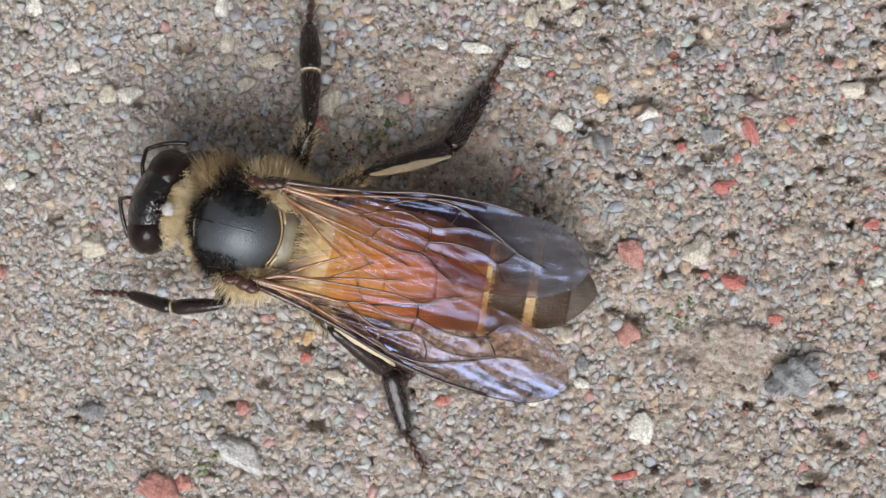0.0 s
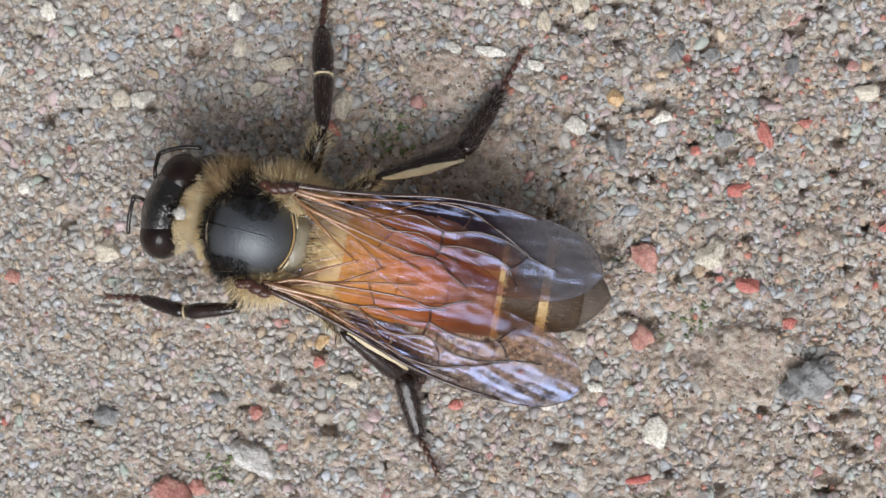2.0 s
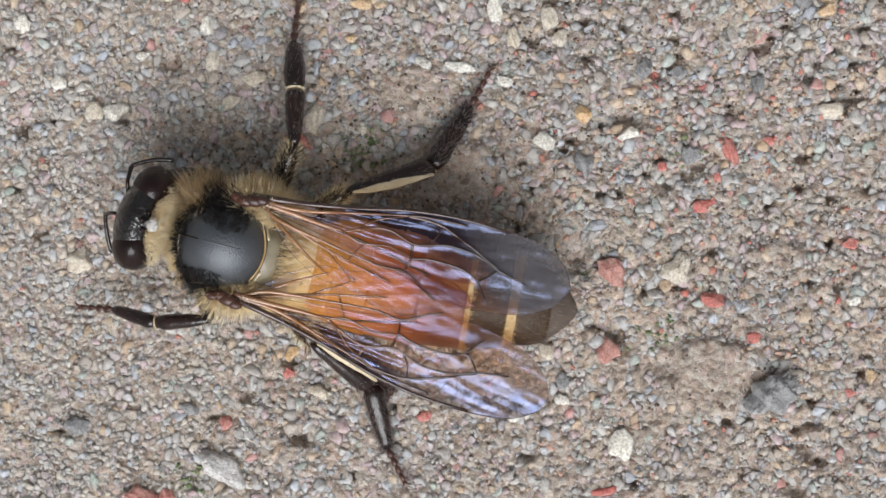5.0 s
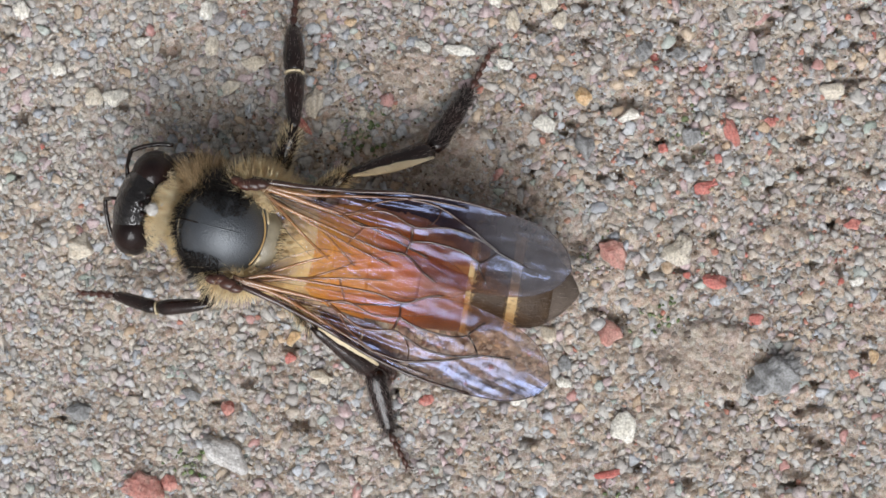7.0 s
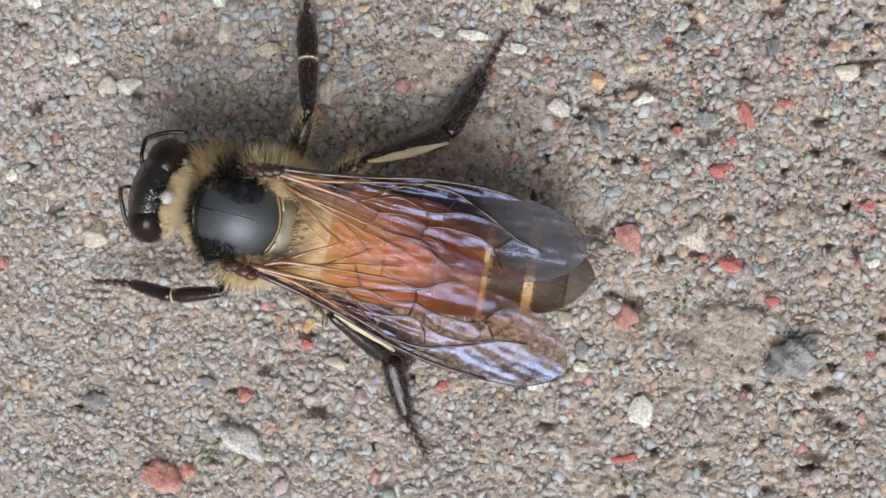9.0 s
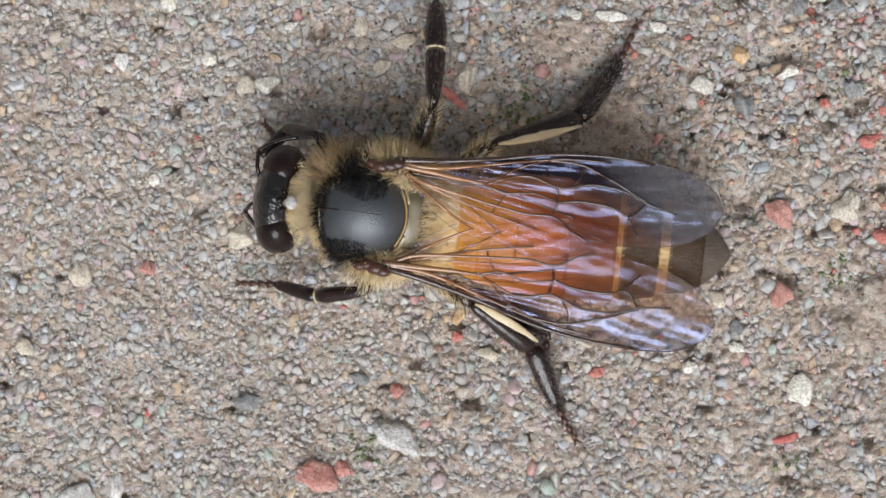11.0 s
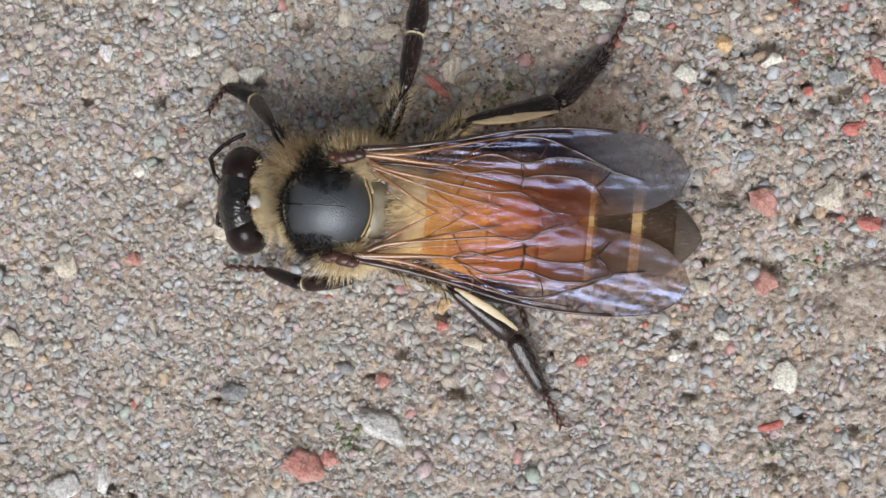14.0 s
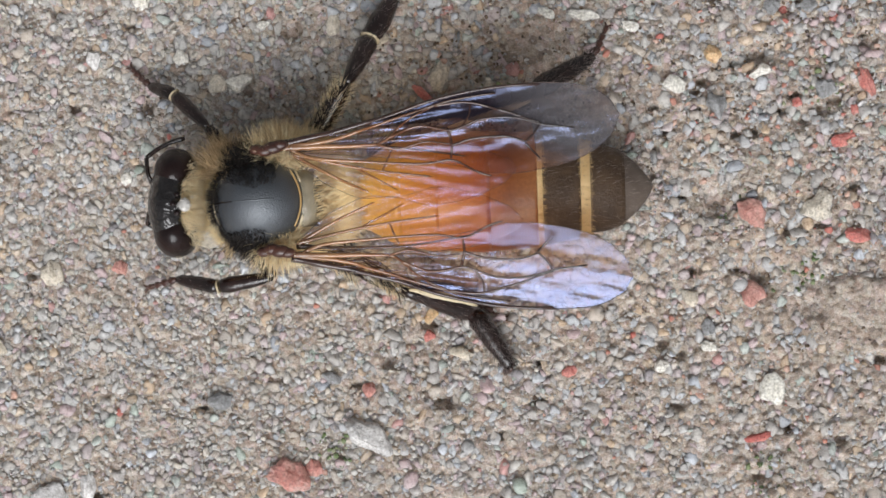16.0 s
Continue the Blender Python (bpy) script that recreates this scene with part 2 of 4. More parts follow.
M_BLACKHAIR = hair_mat("black_hair", (0.006, 0.005, 0.005), (0.022, 0.016, 0.013), through_it=0.0)
M_LEGHAIR = hair_mat("dusky_hair", (0.03, 0.02, 0.016), (0.30, 0.25, 0.23), through_it=0.2)
M_POLLEN = hair_mat("white_fluff", (0.70, 0.68, 0.64), (0.82, 0.80, 0.77), 0.8)


def wing_mat(name, veil, tint=(0.90, 0.79, 0.68), far=(0.76, 0.64, 0.55), sheen=0.05, haze=((0.022, 0.017, 0.018), (0.022, 0.017, 0.018)), fine=0.0075):
    """Clear horny film, browner towards the tip: a smoky veil, and a finely wrinkled gloss with the sky's blue put into
    its colour.
    """
    m, t, b = nodes_of(name)
    t.nodes.remove(b)
    out = t.nodes["Material Output"]
    clear, smoke, gloss = (t.nodes.new("ShaderNodeBsdf" + k) for k in ("Transparent", "Diffuse", "Glossy"))
    co, xyz = t.nodes.new("ShaderNodeTexCoord"), t.nodes.new("ShaderNodeSeparateXYZ")
    t.links.new(co.outputs["Object"], xyz.inputs[0])
    along = t.nodes.new("ShaderNodeMath")
    along.operation = "MULTIPLY"
    along.inputs[1].default_value = 1.0 / (12.0 * MM)
    t.links.new(xyz.outputs["X"], along.inputs[0])
    hue = ramp_of(t, [(0.25, tint), (0.75, far)], along.outputs[0])
    t.links.new(hue.outputs["Color"], clear.inputs["Color"])
    dull = ramp_of(t, [(0.60, haze[0]), (0.84, haze[1])], along.outputs[0])
    t.links.new(dull.outputs["Color"], smoke.inputs["Color"])
    # blue of the mirrored sky, painted as the gloss colour
    gloss.inputs["Color"].default_value = (0.50, 0.61, 1.0, 1)
    gloss.inputs["Roughness"].default_value = 0.17
    wrinkle, sheet = noise_of(t, 0.055, 3), noise_of(t, 1.1, 2)
    fac = ramp_of(t, [(0.3, (veil * 0.9,) * 3), (0.7, (min(1.0, veil * 1.1),) * 3)], sheet.outputs["Fac"])
    milky = ramp_of(t, [(0.64, (0.0,) * 3), (0.86, (0.8,) * 3)], along.outputs[0])
    thick = mixed(t, fac.outputs["Color"], (0.50, 0.50, 0.50), milky.outputs["Color"])
    bump = t.nodes.new("ShaderNodeBump")
    bump.inputs["Strength"].default_value, bump.inputs["Distance"].default_value = 1.0, fine * MM
    t.links.new(wrinkle.outputs["Fac"], bump.inputs["Height"])
    crinkle, fold, pull = noise_of(t, 0.2, 2), t.nodes.new("ShaderNodeBump"), t.nodes.new("ShaderNodeVectorMath")
    pull.operation = "MULTIPLY"
    pull.inputs[1].default_value = (0.22, 1.0, 1.0)
    t.links.new(co.outputs["Object"], pull.inputs[0])
    t.links.new(pull.outputs[0], crinkle.inputs["Vector"])
    fold.inputs["Strength"].default_value, fold.inputs["Distance"].default_value = 1.0, 0.016 * MM
    t.links.new(crinkle.outputs["Fac"], fold.inputs["Height"])
    t.links.new(fold.outputs["Normal"], bump.inputs["Normal"])
    t.links.new(bump.outputs["Normal"], gloss.inputs["Normal"])
    a, c = t.nodes.new("ShaderNodeMixShader"), t.nodes.new("ShaderNodeMixShader")
    t.links.new(thick, a.inputs[0])
    t.links.new(clear.outputs[0], a.inputs[1])
    t.links.new(smoke.outputs[0], a.inputs[2])
    c.inputs[0].default_value = sheen
    t.links.new(a.outputs[0], c.inputs[1])
    t.links.new(gloss.outputs[0], c.inputs[2])
    t.links.new(c.outputs[0], out.inputs["Surface"])
    return m


AMBER_HAZE = ((0.34, 0.125, 0.028), (0.24, 0.185, 0.15))
M_WING = wing_mat("wing_film", 0.07, (1.0, 0.90, 0.72), (0.74, 0.56, 0.43), 0.042, AMBER_HAZE)
M_WINGHAZE = wing_mat("wing_film_hazy", 0.34, (0.94, 0.76, 0.54), (0.68, 0.53, 0.45), 0.07, ((0.20, 0.09, 0.04), (0.17, 0.13, 0.11)))
M_RIM = chitin("wing_rim", (0.02, 0.010, 0.009), (0.05, 0.022, 0.015), 0.25, 0.1, 0.004, 0.5, 0.3)
M_HINDFILM = wing_mat("hind_film", 0.04, (1.0, 0.95, 0.85), (0.88, 0.70, 0.50), 0.06, ((0.42, 0.20, 0.07), (0.28, 0.12, 0.045)), 0.022)
# smoky pigment plus painted shade, right wing only; the paler tip paints in sheen
M_WINGDARK = wing_mat("wing_film_smoky_shaded", 0.93, sheen=0.05, haze=((0.014, 0.008, 0.009), (0.125, 0.12, 0.125)))
M_WINGHALF = wing_mat("wing_film_brown", 0.46, sheen=0.06, haze=((0.07, 0.028, 0.016), (0.135, 0.125, 0.125)))
M_WINGMID = wing_mat("wing_film_dusky", 0.46, sheen=0.085, haze=((0.05, 0.03, 0.025), (0.05, 0.042, 0.042)))
# soil brown that also paints shade into hollows and crevices
M_SOIL_SHADE = grain_mat("soil", [(0.0, (0.13, 0.09, 0.06)), (0.5, (0.18, 0.13, 0.09)), (0.8, (0.09, 0.065, 0.05))], 0.75)
M_PALESAND = grain_mat("pale_sand", [(0.0, (0.50, 0.46, 0.40)), (0.3, (0.54, 0.49, 0.42)), (0.55, (0.55, 0.53, 0.49)), (0.8, (0.51, 0.45, 0.41))], 0.32)
# glints on the sand, painted as a pale grain colour
M_GLINT = grain_mat("glint_quartz", [(0.0, (0.68, 0.67, 0.64)), (0.5, (0.58, 0.58, 0.56))], 0.18)

# ---- ground ----
PITS = [  # x, y, half width, half depth in millimetres: hollows where grains have broken out
    (-14.32, 1.40, 0.35, 0.3), (-9.59, 7.76, 0.45, 0.55), (7.20, 5.74, 0.8, 0.35), (6.74, -2.22, 0.4, 0.7), (-4.78, -6.04, 0.42, 0.18),
    (-6.76, -4.52, 0.2, 0.22), (-14.95, 5.23, 0.3, 0.3), (5.30, 0.75, 0.65, 0.85), (8.50, -3.24, 0.5, 0.6),
]
FILMS = [  # smooth mortar skins over the sand: x, y, half sizes, how much it stands up
    (-0.67, 6.60, 1.15, 1.0, 0.26), (0.39, 3.70, 1.7, 1.1, 0.26), (10.05, -3.74, 1.8, 1.35, 0.34), (12.70, 0.41, 1.0, 0.9, 0.16), (-7.49, 5.29, 1.6, 0.7, 0.10),
]
AREA = (-25.0, 19.0, -13.0, 13.0)
pit_rng = random.Random(21)
PITS += [(pit_rng.uniform(-25, 19), pit_rng.uniform(-14, 14), pit_rng.uniform(0.12, 0.30), pit_rng.uniform(0.10, 0.22)) for _ in range(60)]
PITS += [(pit_rng.uniform(3, 19), pit_rng.uniform(-12, 13), pit_rng.uniform(0.12, 0.38), pit_rng.uniform(0.09, 0.26)) for _ in range(95)]

PITS = [q for k, q in enumerate(PITS) if k < 9 or all(((q[0] - f[0]) / f[2]) ** 2 + ((q[1] - f[1]) / f[3]) ** 2 > 1.6 for f in FILMS)]


def relief(x, y):
    """Height of the mortar in millimetres (arrays)."""
    z = -0.22 + 0.07 * np.sin(0.31 * x + 0.7) * np.cos(0.27 * y - 0.4) + 0.05 * np.sin(0.83 * x - 0.6 * y + 1.3) + 0.03 * np.sin(1.9 * x + 1.1 * y)
    for px, py, a, b in PITS:
        z = z - 0.6 * np.exp(-(((x - px) / a) ** 2 + ((y - py) / b) ** 2))
    return z


def crusted(x, y):
    """Where mortar has run over the grains, from 0 to 1."""
    edge = 0.9 * (x - 3.0 + 1.5 * np.sin(0.5 * y)), 0.9 * (2.5 - y + 1.5 * np.sin(0.45 * x))
    return 1 / (1 + np.exp(-np.clip(edge[0], -50, 50))) / (1 + np.exp(-np.clip(edge[1], -50, 50)))


def skin(x, y):
    z = 0.10 / (1 + np.exp(np.clip(0.5 * (x + 3 + 0.4 * y), -50, 50))) + 0.05 * np.sin(0.9 * x + 1.7) * np.sin(1.1 * y)
    z = z + 0.17 * crusted(x, y)
    for px, py, a, b, up in FILMS:
        wob = 1 + 0.18 * np.sin(2.3 * x + py) + 0.18 * np.sin(2.9 * y + px)
        z = z + up / (1 + np.exp(np.minimum(60, 9 * (((x - px) / a) ** 2 + ((y - py) / b) ** 2 - wob))))
    return z


def crumbs(x, y):
    """Small rounded lumps of set sand, two sizes, and fine roughness."""
    rng = np.random.RandomState(3)
    z = rng.normal(0, 0.012, x.shape)
    for cell, up in ((0.46, 0.17), (0.27, 0.12)):
        ox, oy = rng.uniform(0, 1, (2, 257, 257))
        tall = rng.uniform(0.25, 1.0, (257, 257))
        i, j = np.floor(x / cell).astype(int), np.floor(y / cell).astype(int)
        best = np.zeros(x.shape)
        for di in (-1, 0, 1):
            for dj in (-1, 0, 1):
                a, b = (i + di) % 257, (j + dj) % 257
                d2 = ((i + di + ox[a, b]) - x / cell) ** 2 + ((j + dj + oy[a, b]) - y / cell) ** 2
                best = np.maximum(best, tall[a, b] * np.sqrt(np.maximum(0, 1 - d2 / 0.6)))
        z = z + up * (best - 0.5)
    return z


def ground():
    """One sheet, fine under the insect and coarse out to the horizon."""
    def steps(lo, hi, n):
        inner = np.linspace(lo, hi, n)
        out = np.cumsum(0.25 * 1.45 ** np.arange(32))
        out = out * (40000 / out[-1])
        return np.concatenate([lo - out[::-1], inner, hi + out])
    xs, ys = steps(AREA[0], AREA[1], 480), steps(AREA[2], AREA[3], 310)
    gx, gy = np.meshgrid(xs, ys, indexing="ij")
    near = np.exp(-np.maximum(0, np.maximum(np.abs(gx + 3) - 23, np.abs(gy) - 15)) / 6)
    gz = (relief(gx, gy) + skin(gx, gy) + 0.30) * near - 0.30
    film = sum(1 / (1 + np.exp(np.minimum(60, 6 * (((gx - f[0]) / f[2]) ** 2 + ((gy - f[1]) / f[3]) ** 2 - 1)))) for f in FILMS if f[4] > 0.2)
    gz = gz + crumbs(gx, gy) * (1 - 0.75 * np.minimum(1, film)) * (near > 0.5) * (1 + 0.5 * crusted(gx, gy))
    v = np.stack([gx, gy, gz], -1).reshape(-1, 3) * MM
    n, k = len(xs), len(ys)
    i = (np.arange(n - 1)[:, None] * k + np.arange(k - 1)).ravel()
    f = np.stack([i, i + k, i + k + 1, i + 1], 1)
    me = bpy.data.meshes.new("ground")
    me.from_pydata(v.tolist(), [], f.tolist())
    me.polygons.foreach_set("use_smooth", np.ones(len(f), bool))
    me.materials.append(M_GROUND)
    return tagged(new("ground", me), "sandy weathered cement ground, beige and grey, dry", "ground", kind="structure")


ground()


def pebble_shapes(count, rng, level, cuts=11, depth=(0.42, 0.78)):
    """Angular rounded grains: a ball cut by random planes. Returns vertices (count, n, 3) and faces."""
    bm = bmesh.new()
    bmesh.ops.create_icosphere(bm, subdivisions=level, radius=1.0)
    base = np.array([v.co[:] for v in bm.verts])
    faces = np.array([[v.index for v in f.verts] for f in bm.faces])
    bm.free()
    v = np.repeat(base[None], count, 0) * (1 + rng.normal(0, 0.05, (count, len(base), 1)))
    for _ in range(cuts):
        n = rng.normal(size=(count, 1, 3))
        n /= np.linalg.norm(n, axis=-1, keepdims=True)
        over = np.maximum(0, (v * n).sum(-1, keepdims=True) - rng.uniform(*depth, (count, 1, 1)))
        v = v - over * n
    return v, faces


def turned(v, rng, flat=0.5):
    """Random turns about the upright axis and small tips."""
    n = len(v)
    a, b = rng.uniform(0, 2 * math.pi, n), rng.normal(0, flat, n)
    ca, sa, cb, sb = np.cos(a), np.sin(a), np.cos(b), np.sin(b)
    x, y, z = v[..., 0], v[..., 1], v[..., 2]
    y, z = cb[:, None] * y - sb[:, None] * z, sb[:, None] * y + cb[:, None] * z
    return np.stack([ca[:, None] * x - sa[:, None] * y, sa[:, None] * x + ca[:, None] * y, z], -1)


KEEP_CLEAR = [(px, py, 0.9 * min(a, b)) for px, py, a, b in PITS] + [(px + q * (a - b), py, 0.92 * min(a, b)) for px, py, a, b, up in FILMS if up > 0.2 for q in (-0.7, 0.0, 0.7)]


def sand(name, seed, count, lo, hi, level, spacing, sink, label, mat=None, spots=None, category="sand", ride=0.8):
    """Loose and set grains over the sheet, one mesh; sink: how far their tops stand over the mortar."""
    rng = np.random.RandomState(seed)
    cell, taken, found = hi * 2, {}, []
    tries = rng.uniform((AREA[0], AREA[2]), (AREA[1], AREA[3]), (count * 5, 2))
    if spots:
        tries = np.concatenate([rng.normal((a, b), c, (count, 2)) for a, b, c in spots])
        tries = tries[rng.permutation(len(tries))]
    sizes = lo + (hi - lo) * rng.beta(1.3, 2.2, len(tries))
    if hi > 0.095:
        free = np.ones(len(tries), bool)
        for a, c, d in KEEP_CLEAR:
            free &= (tries[:, 0] - a) ** 2 + (tries[:, 1] - c) ** 2 > (d + 0.6 * sizes) ** 2
        tries, sizes = tries[free], sizes[free]
    for (x, y), r in zip(tries.tolist(), sizes.tolist()):
        i, j = int(x // cell), int(y // cell)
        near = [q for di in (-1, 0, 1) for dj in (-1, 0, 1) for q in taken.get((i + di, j + dj), ())]
        if all((x - a) ** 2 + (y - b) ** 2 > (spacing * (r + c)) ** 2 for a, b, c in near):
            taken.setdefault((i, j), []).append((x, y, r))
            found.append((x, y, r))
            if len(found) >= count:
                break
    at = np.array(found)
    v, faces = pebble_shapes(len(at), rng, level)
    v = v * rng.uniform(0.8, 1.45, (len(at), 1, 3)) * (1, 1, 0.58)
    v = turned(v, rng, 0.35) * (1.25 * at[:, 2, None, None])
    z = relief(at[:, 0], at[:, 1]) + ride * skin(at[:, 0], at[:, 1]) + rng.uniform(*sink, len(at)) - 0.6 * at[:, 2]
    v = v + np.stack([at[:, 0], at[:, 1], z], -1)[:, None]
    n = v.shape[1]
    f = (faces[None] + (np.arange(len(at)) * n)[:, None, None]).reshape(-1, 3)
    me = bpy.data.meshes.new(name)
    me.vertices.add(len(at) * n)
    me.vertices.foreach_set("co", (v * MM).ravel())
    me.loops.add(f.size)
    me.loops.foreach_set("vertex_index", f.ravel())
    me.polygons.add(len(f))
    me.polygons.foreach_set("loop_start", np.arange(0, f.size, 3))
    me.update(calc_edges=True)
    me.polygons.foreach_set("use_smooth", np.ones(len(f), bool))
    me.materials.append(mat or M_SAND)
    return tagged(new(name, me), label, category, kind="stuff")


def pebble(seed, x, y, w, h, turn, mat, label, lift=0.35, name="pebble"):
    """One stone that can be told apart: x, y, width and height in millimetres, half sunk in the ground."""
    rng = np.random.RandomState(seed)
    big = max(w, h) > 1.2
    v, faces = pebble_shapes(1, rng, 5 if big else 3, 10, (0.55, 0.85))
    if big:
        lumps = np.array([[noise.noise(Vector(p) * f + Vector((x, y, 0))) for f in (3.0, 8.0, 19.0)] for p in v[0]])
        v = v * (1 + (lumps * (0.10, 0.03, 0.012)).sum(1))[None, :, None]
    v = v[0] * (w * 0.62, h * 0.62, 0.42 * min(w, h)) * (1 + 0.10 * np.sin(3.1 * v[0][:, :1] * (1 + seed % 3) + 2.3 * v[0][:, 1:2] + seed))
    c, s = math.cos(radians(turn)), math.sin(radians(turn))
    v = np.stack([c * v[:, 0] - s * v[:, 1], s * v[:, 0] + c * v[:, 1], v[:, 2]], 1)
    me = bpy.data.meshes.new(name)
    me.from_pydata((v * MM).tolist(), [], faces.tolist())
    me.polygons.foreach_set("use_smooth", np.full(len(faces), big))
    me.materials.append(mat)
    ob = new(name, me)
    z = float(relief(np.array(x), np.array(y))) + 0.06 + 0.6 * float(skin(np.array(x), np.array(y))) + lift * 0.42 * min(w, h)
    ob.location = (x * MM, y * MM, z * MM)
    KEEP_CLEAR.append((x, y, 0.40 * min(w, h)))
    return tagged(ob, label, "pebble", group="pebbles in the ground")


WHITE = [
    (-13.69, 6.94, 0.53, 0.57, 10), (-8.26, 9.06, 0.45, 0.61, 0), (-11.60, 5.92, 0.94, 0.61, 0), (2.30, 9.84, 0.53, 1.07, 10), (4.10, 4.88, 0.82, 0.53, -20),
    (2.68, 7.08, 0.74, 0.33, -8), (7.20, 5.16, 0.66, 0.41, 18), (7.02, -6.13, 0.85, 1.02, 5), (4.80, -4.61, 0.49, 0.41, 0), (3.05, -5.25, 0.53, 0.45, 0),
    (-15.01, 9.11, 0.51, 0.57, 0), (-10.63, 7.96, 0.49, 0.33, 0), (0.94, 7.59, 1.07, 0.33, -6), (-0.31, 7.68, 0.70, 0.37, -30), (-15.95, 2.69, 0.41, 0.41, 0), (15.49, -0.90, 0.49, 0.37, 20),
]
PALE = [
    (2.93, 8.70, 0.49, 0.74, 10), (-7.40, 6.23, 0.66, 0.45, 20), (-12.37, 5.91, 0.61, 0.78, 0), (8.89, 0.17, 1.31, 0.86, 25), (-4.08, -4.29, 0.78, 0.49, -20),
    (4.27, -2.76, 0.57, 0.57, 0), (-12.82, 0.44, 0.86, 0.74, 40), (-2.56, 5.34, 0.33, 0.41, 0), (4.69, 8.72, 0.53, 0.53, 0), (14.64, 6.07, 0.82, 0.61, 0),
    (-6.48, 7.17, 0.82, 0.53, 20), (-9.73, 10.26, 0.61, 0.61, 0), (4.27, 9.34, 0.61, 0.82, 0), (-18.85, -0.63, 0.74, 0.74, 0), (-21.01, -3.23, 0.70, 0.61, 0), (-4.37, 5.64, 0.70, 1.03, -10),
    (-8.04, 7.84, 0.45, 0.82, -10),
]
WARM = [(5.59, 5.87, 0.57, 0.61, 30), (14.51, 9.74, 0.61, 0.49, 30), (10.06, 10.63, 0.49, 0.57, 0), (-2.57, 9.86, 0.82, 0.45, -15), (-5.12, -2.96, 0.45, 0.61, -25), (16.12, -3.68, 0.33, 0.49, 0), (-2.97, 8.65, 0.41, 0.29, 0)]
RED = [
    (9.91, 2.49, 0.90, 0.50, 12), (10.40, -0.91, 0.94, 0.53, -10), (8.22, 7.30, 0.49, 0.53, 30), (10.97, 4.53, 0.49, 0.86, 10), (12.37, 4.95, 0.41, 0.33, 0),
    (-9.08, 10.10, 0.37, 0.33, 0), (-5.22, -3.68, 0.37, 0.41, 0), (-0.25, -5.24, 0.57, 0.37, 15), (15.38, 1.16, 0.57, 0.41, 0), (11.79, -2.28, 0.53, 0.41, 0),
    (12.34, 10.65, 0.33, 0.61, 15), (8.45, 3.95, 0.33, 0.33, 0), (10.48, 3.63, 0.29, 0.37, 0), (-4.82, 4.95, 0.34, 1.05, 40), (6.34, -7.95, 1.30, 0.36, 12), (15.37, -4.30, 0.45, 0.33, 0),
]
ROSE = [(6.62, 0.15, 0.95, 1.05, 30), (6.45, -2.82, 0.85, 0.78, 20), (-10.55, -8.43, 1.25, 0.95, -25), (-9.65, -8.23, 0.61, 0.53, 0), (-16.30, -0.58, 0.49, 0.49, 0), (-7.45, -5.46, 0.52, 0.53, 0)]
DARK = [
    (-12.84, -5.61, 0.90, 0.62, 10), (-8.82, -4.99, 0.70, 0.41, 0), (12.48, -4.38, 1.65, 1.30, 30), (5.56, 4.06, 0.70, 0.78, 0), (7.81, 7.56, 0.53, 0.66, 20),
    (9.05, 7.41, 0.49, 0.45, 0), (11.99, 7.02, 0.45, 0.66, 0), (13.58, 10.25, 0.61, 0.86, 30), (9.48, 4.37, 0.66, 0.61, 0), (4.08, 7.99, 0.53, 0.37, 0), (4.79, -3.89, 0.41, 0.61, 20),
]
GREY = [(-7.57, -7.24, 1.72, 0.92, -22), (-16.91, 7.11, 0.53, 0.70, 0), (-19.24, -8.77, 1.23, 0.82, 10), (-17.97, -8.53, 0.61, 0.90, 0)]
for rows, mat, label in (
    (WHITE, M_WHITE, "small white quartz pebble set in sandy ground"),
    (PALE, M_PALE, "small pale beige pebble set in sandy ground"),
    (WARM, M_WARM, "small orange-brown pebble set in sandy ground"),
    (RED, M_RED, "small bright red brick crumb on sandy ground"),
    (ROSE, M_ROSE, "dull rose-red brick crumb set in sandy ground"),
    (DARK, M_DARK, "small slate-grey stone set in sandy ground"),
    (GREY, M_GREY, "smooth light grey pebble lying on sandy ground"),
):
    for k, (px, py, pw, ph, pa) in enumerate(rows):
        pebble(int(1000 * abs(px)) + k, px, py, pw, ph, pa, mat, label)

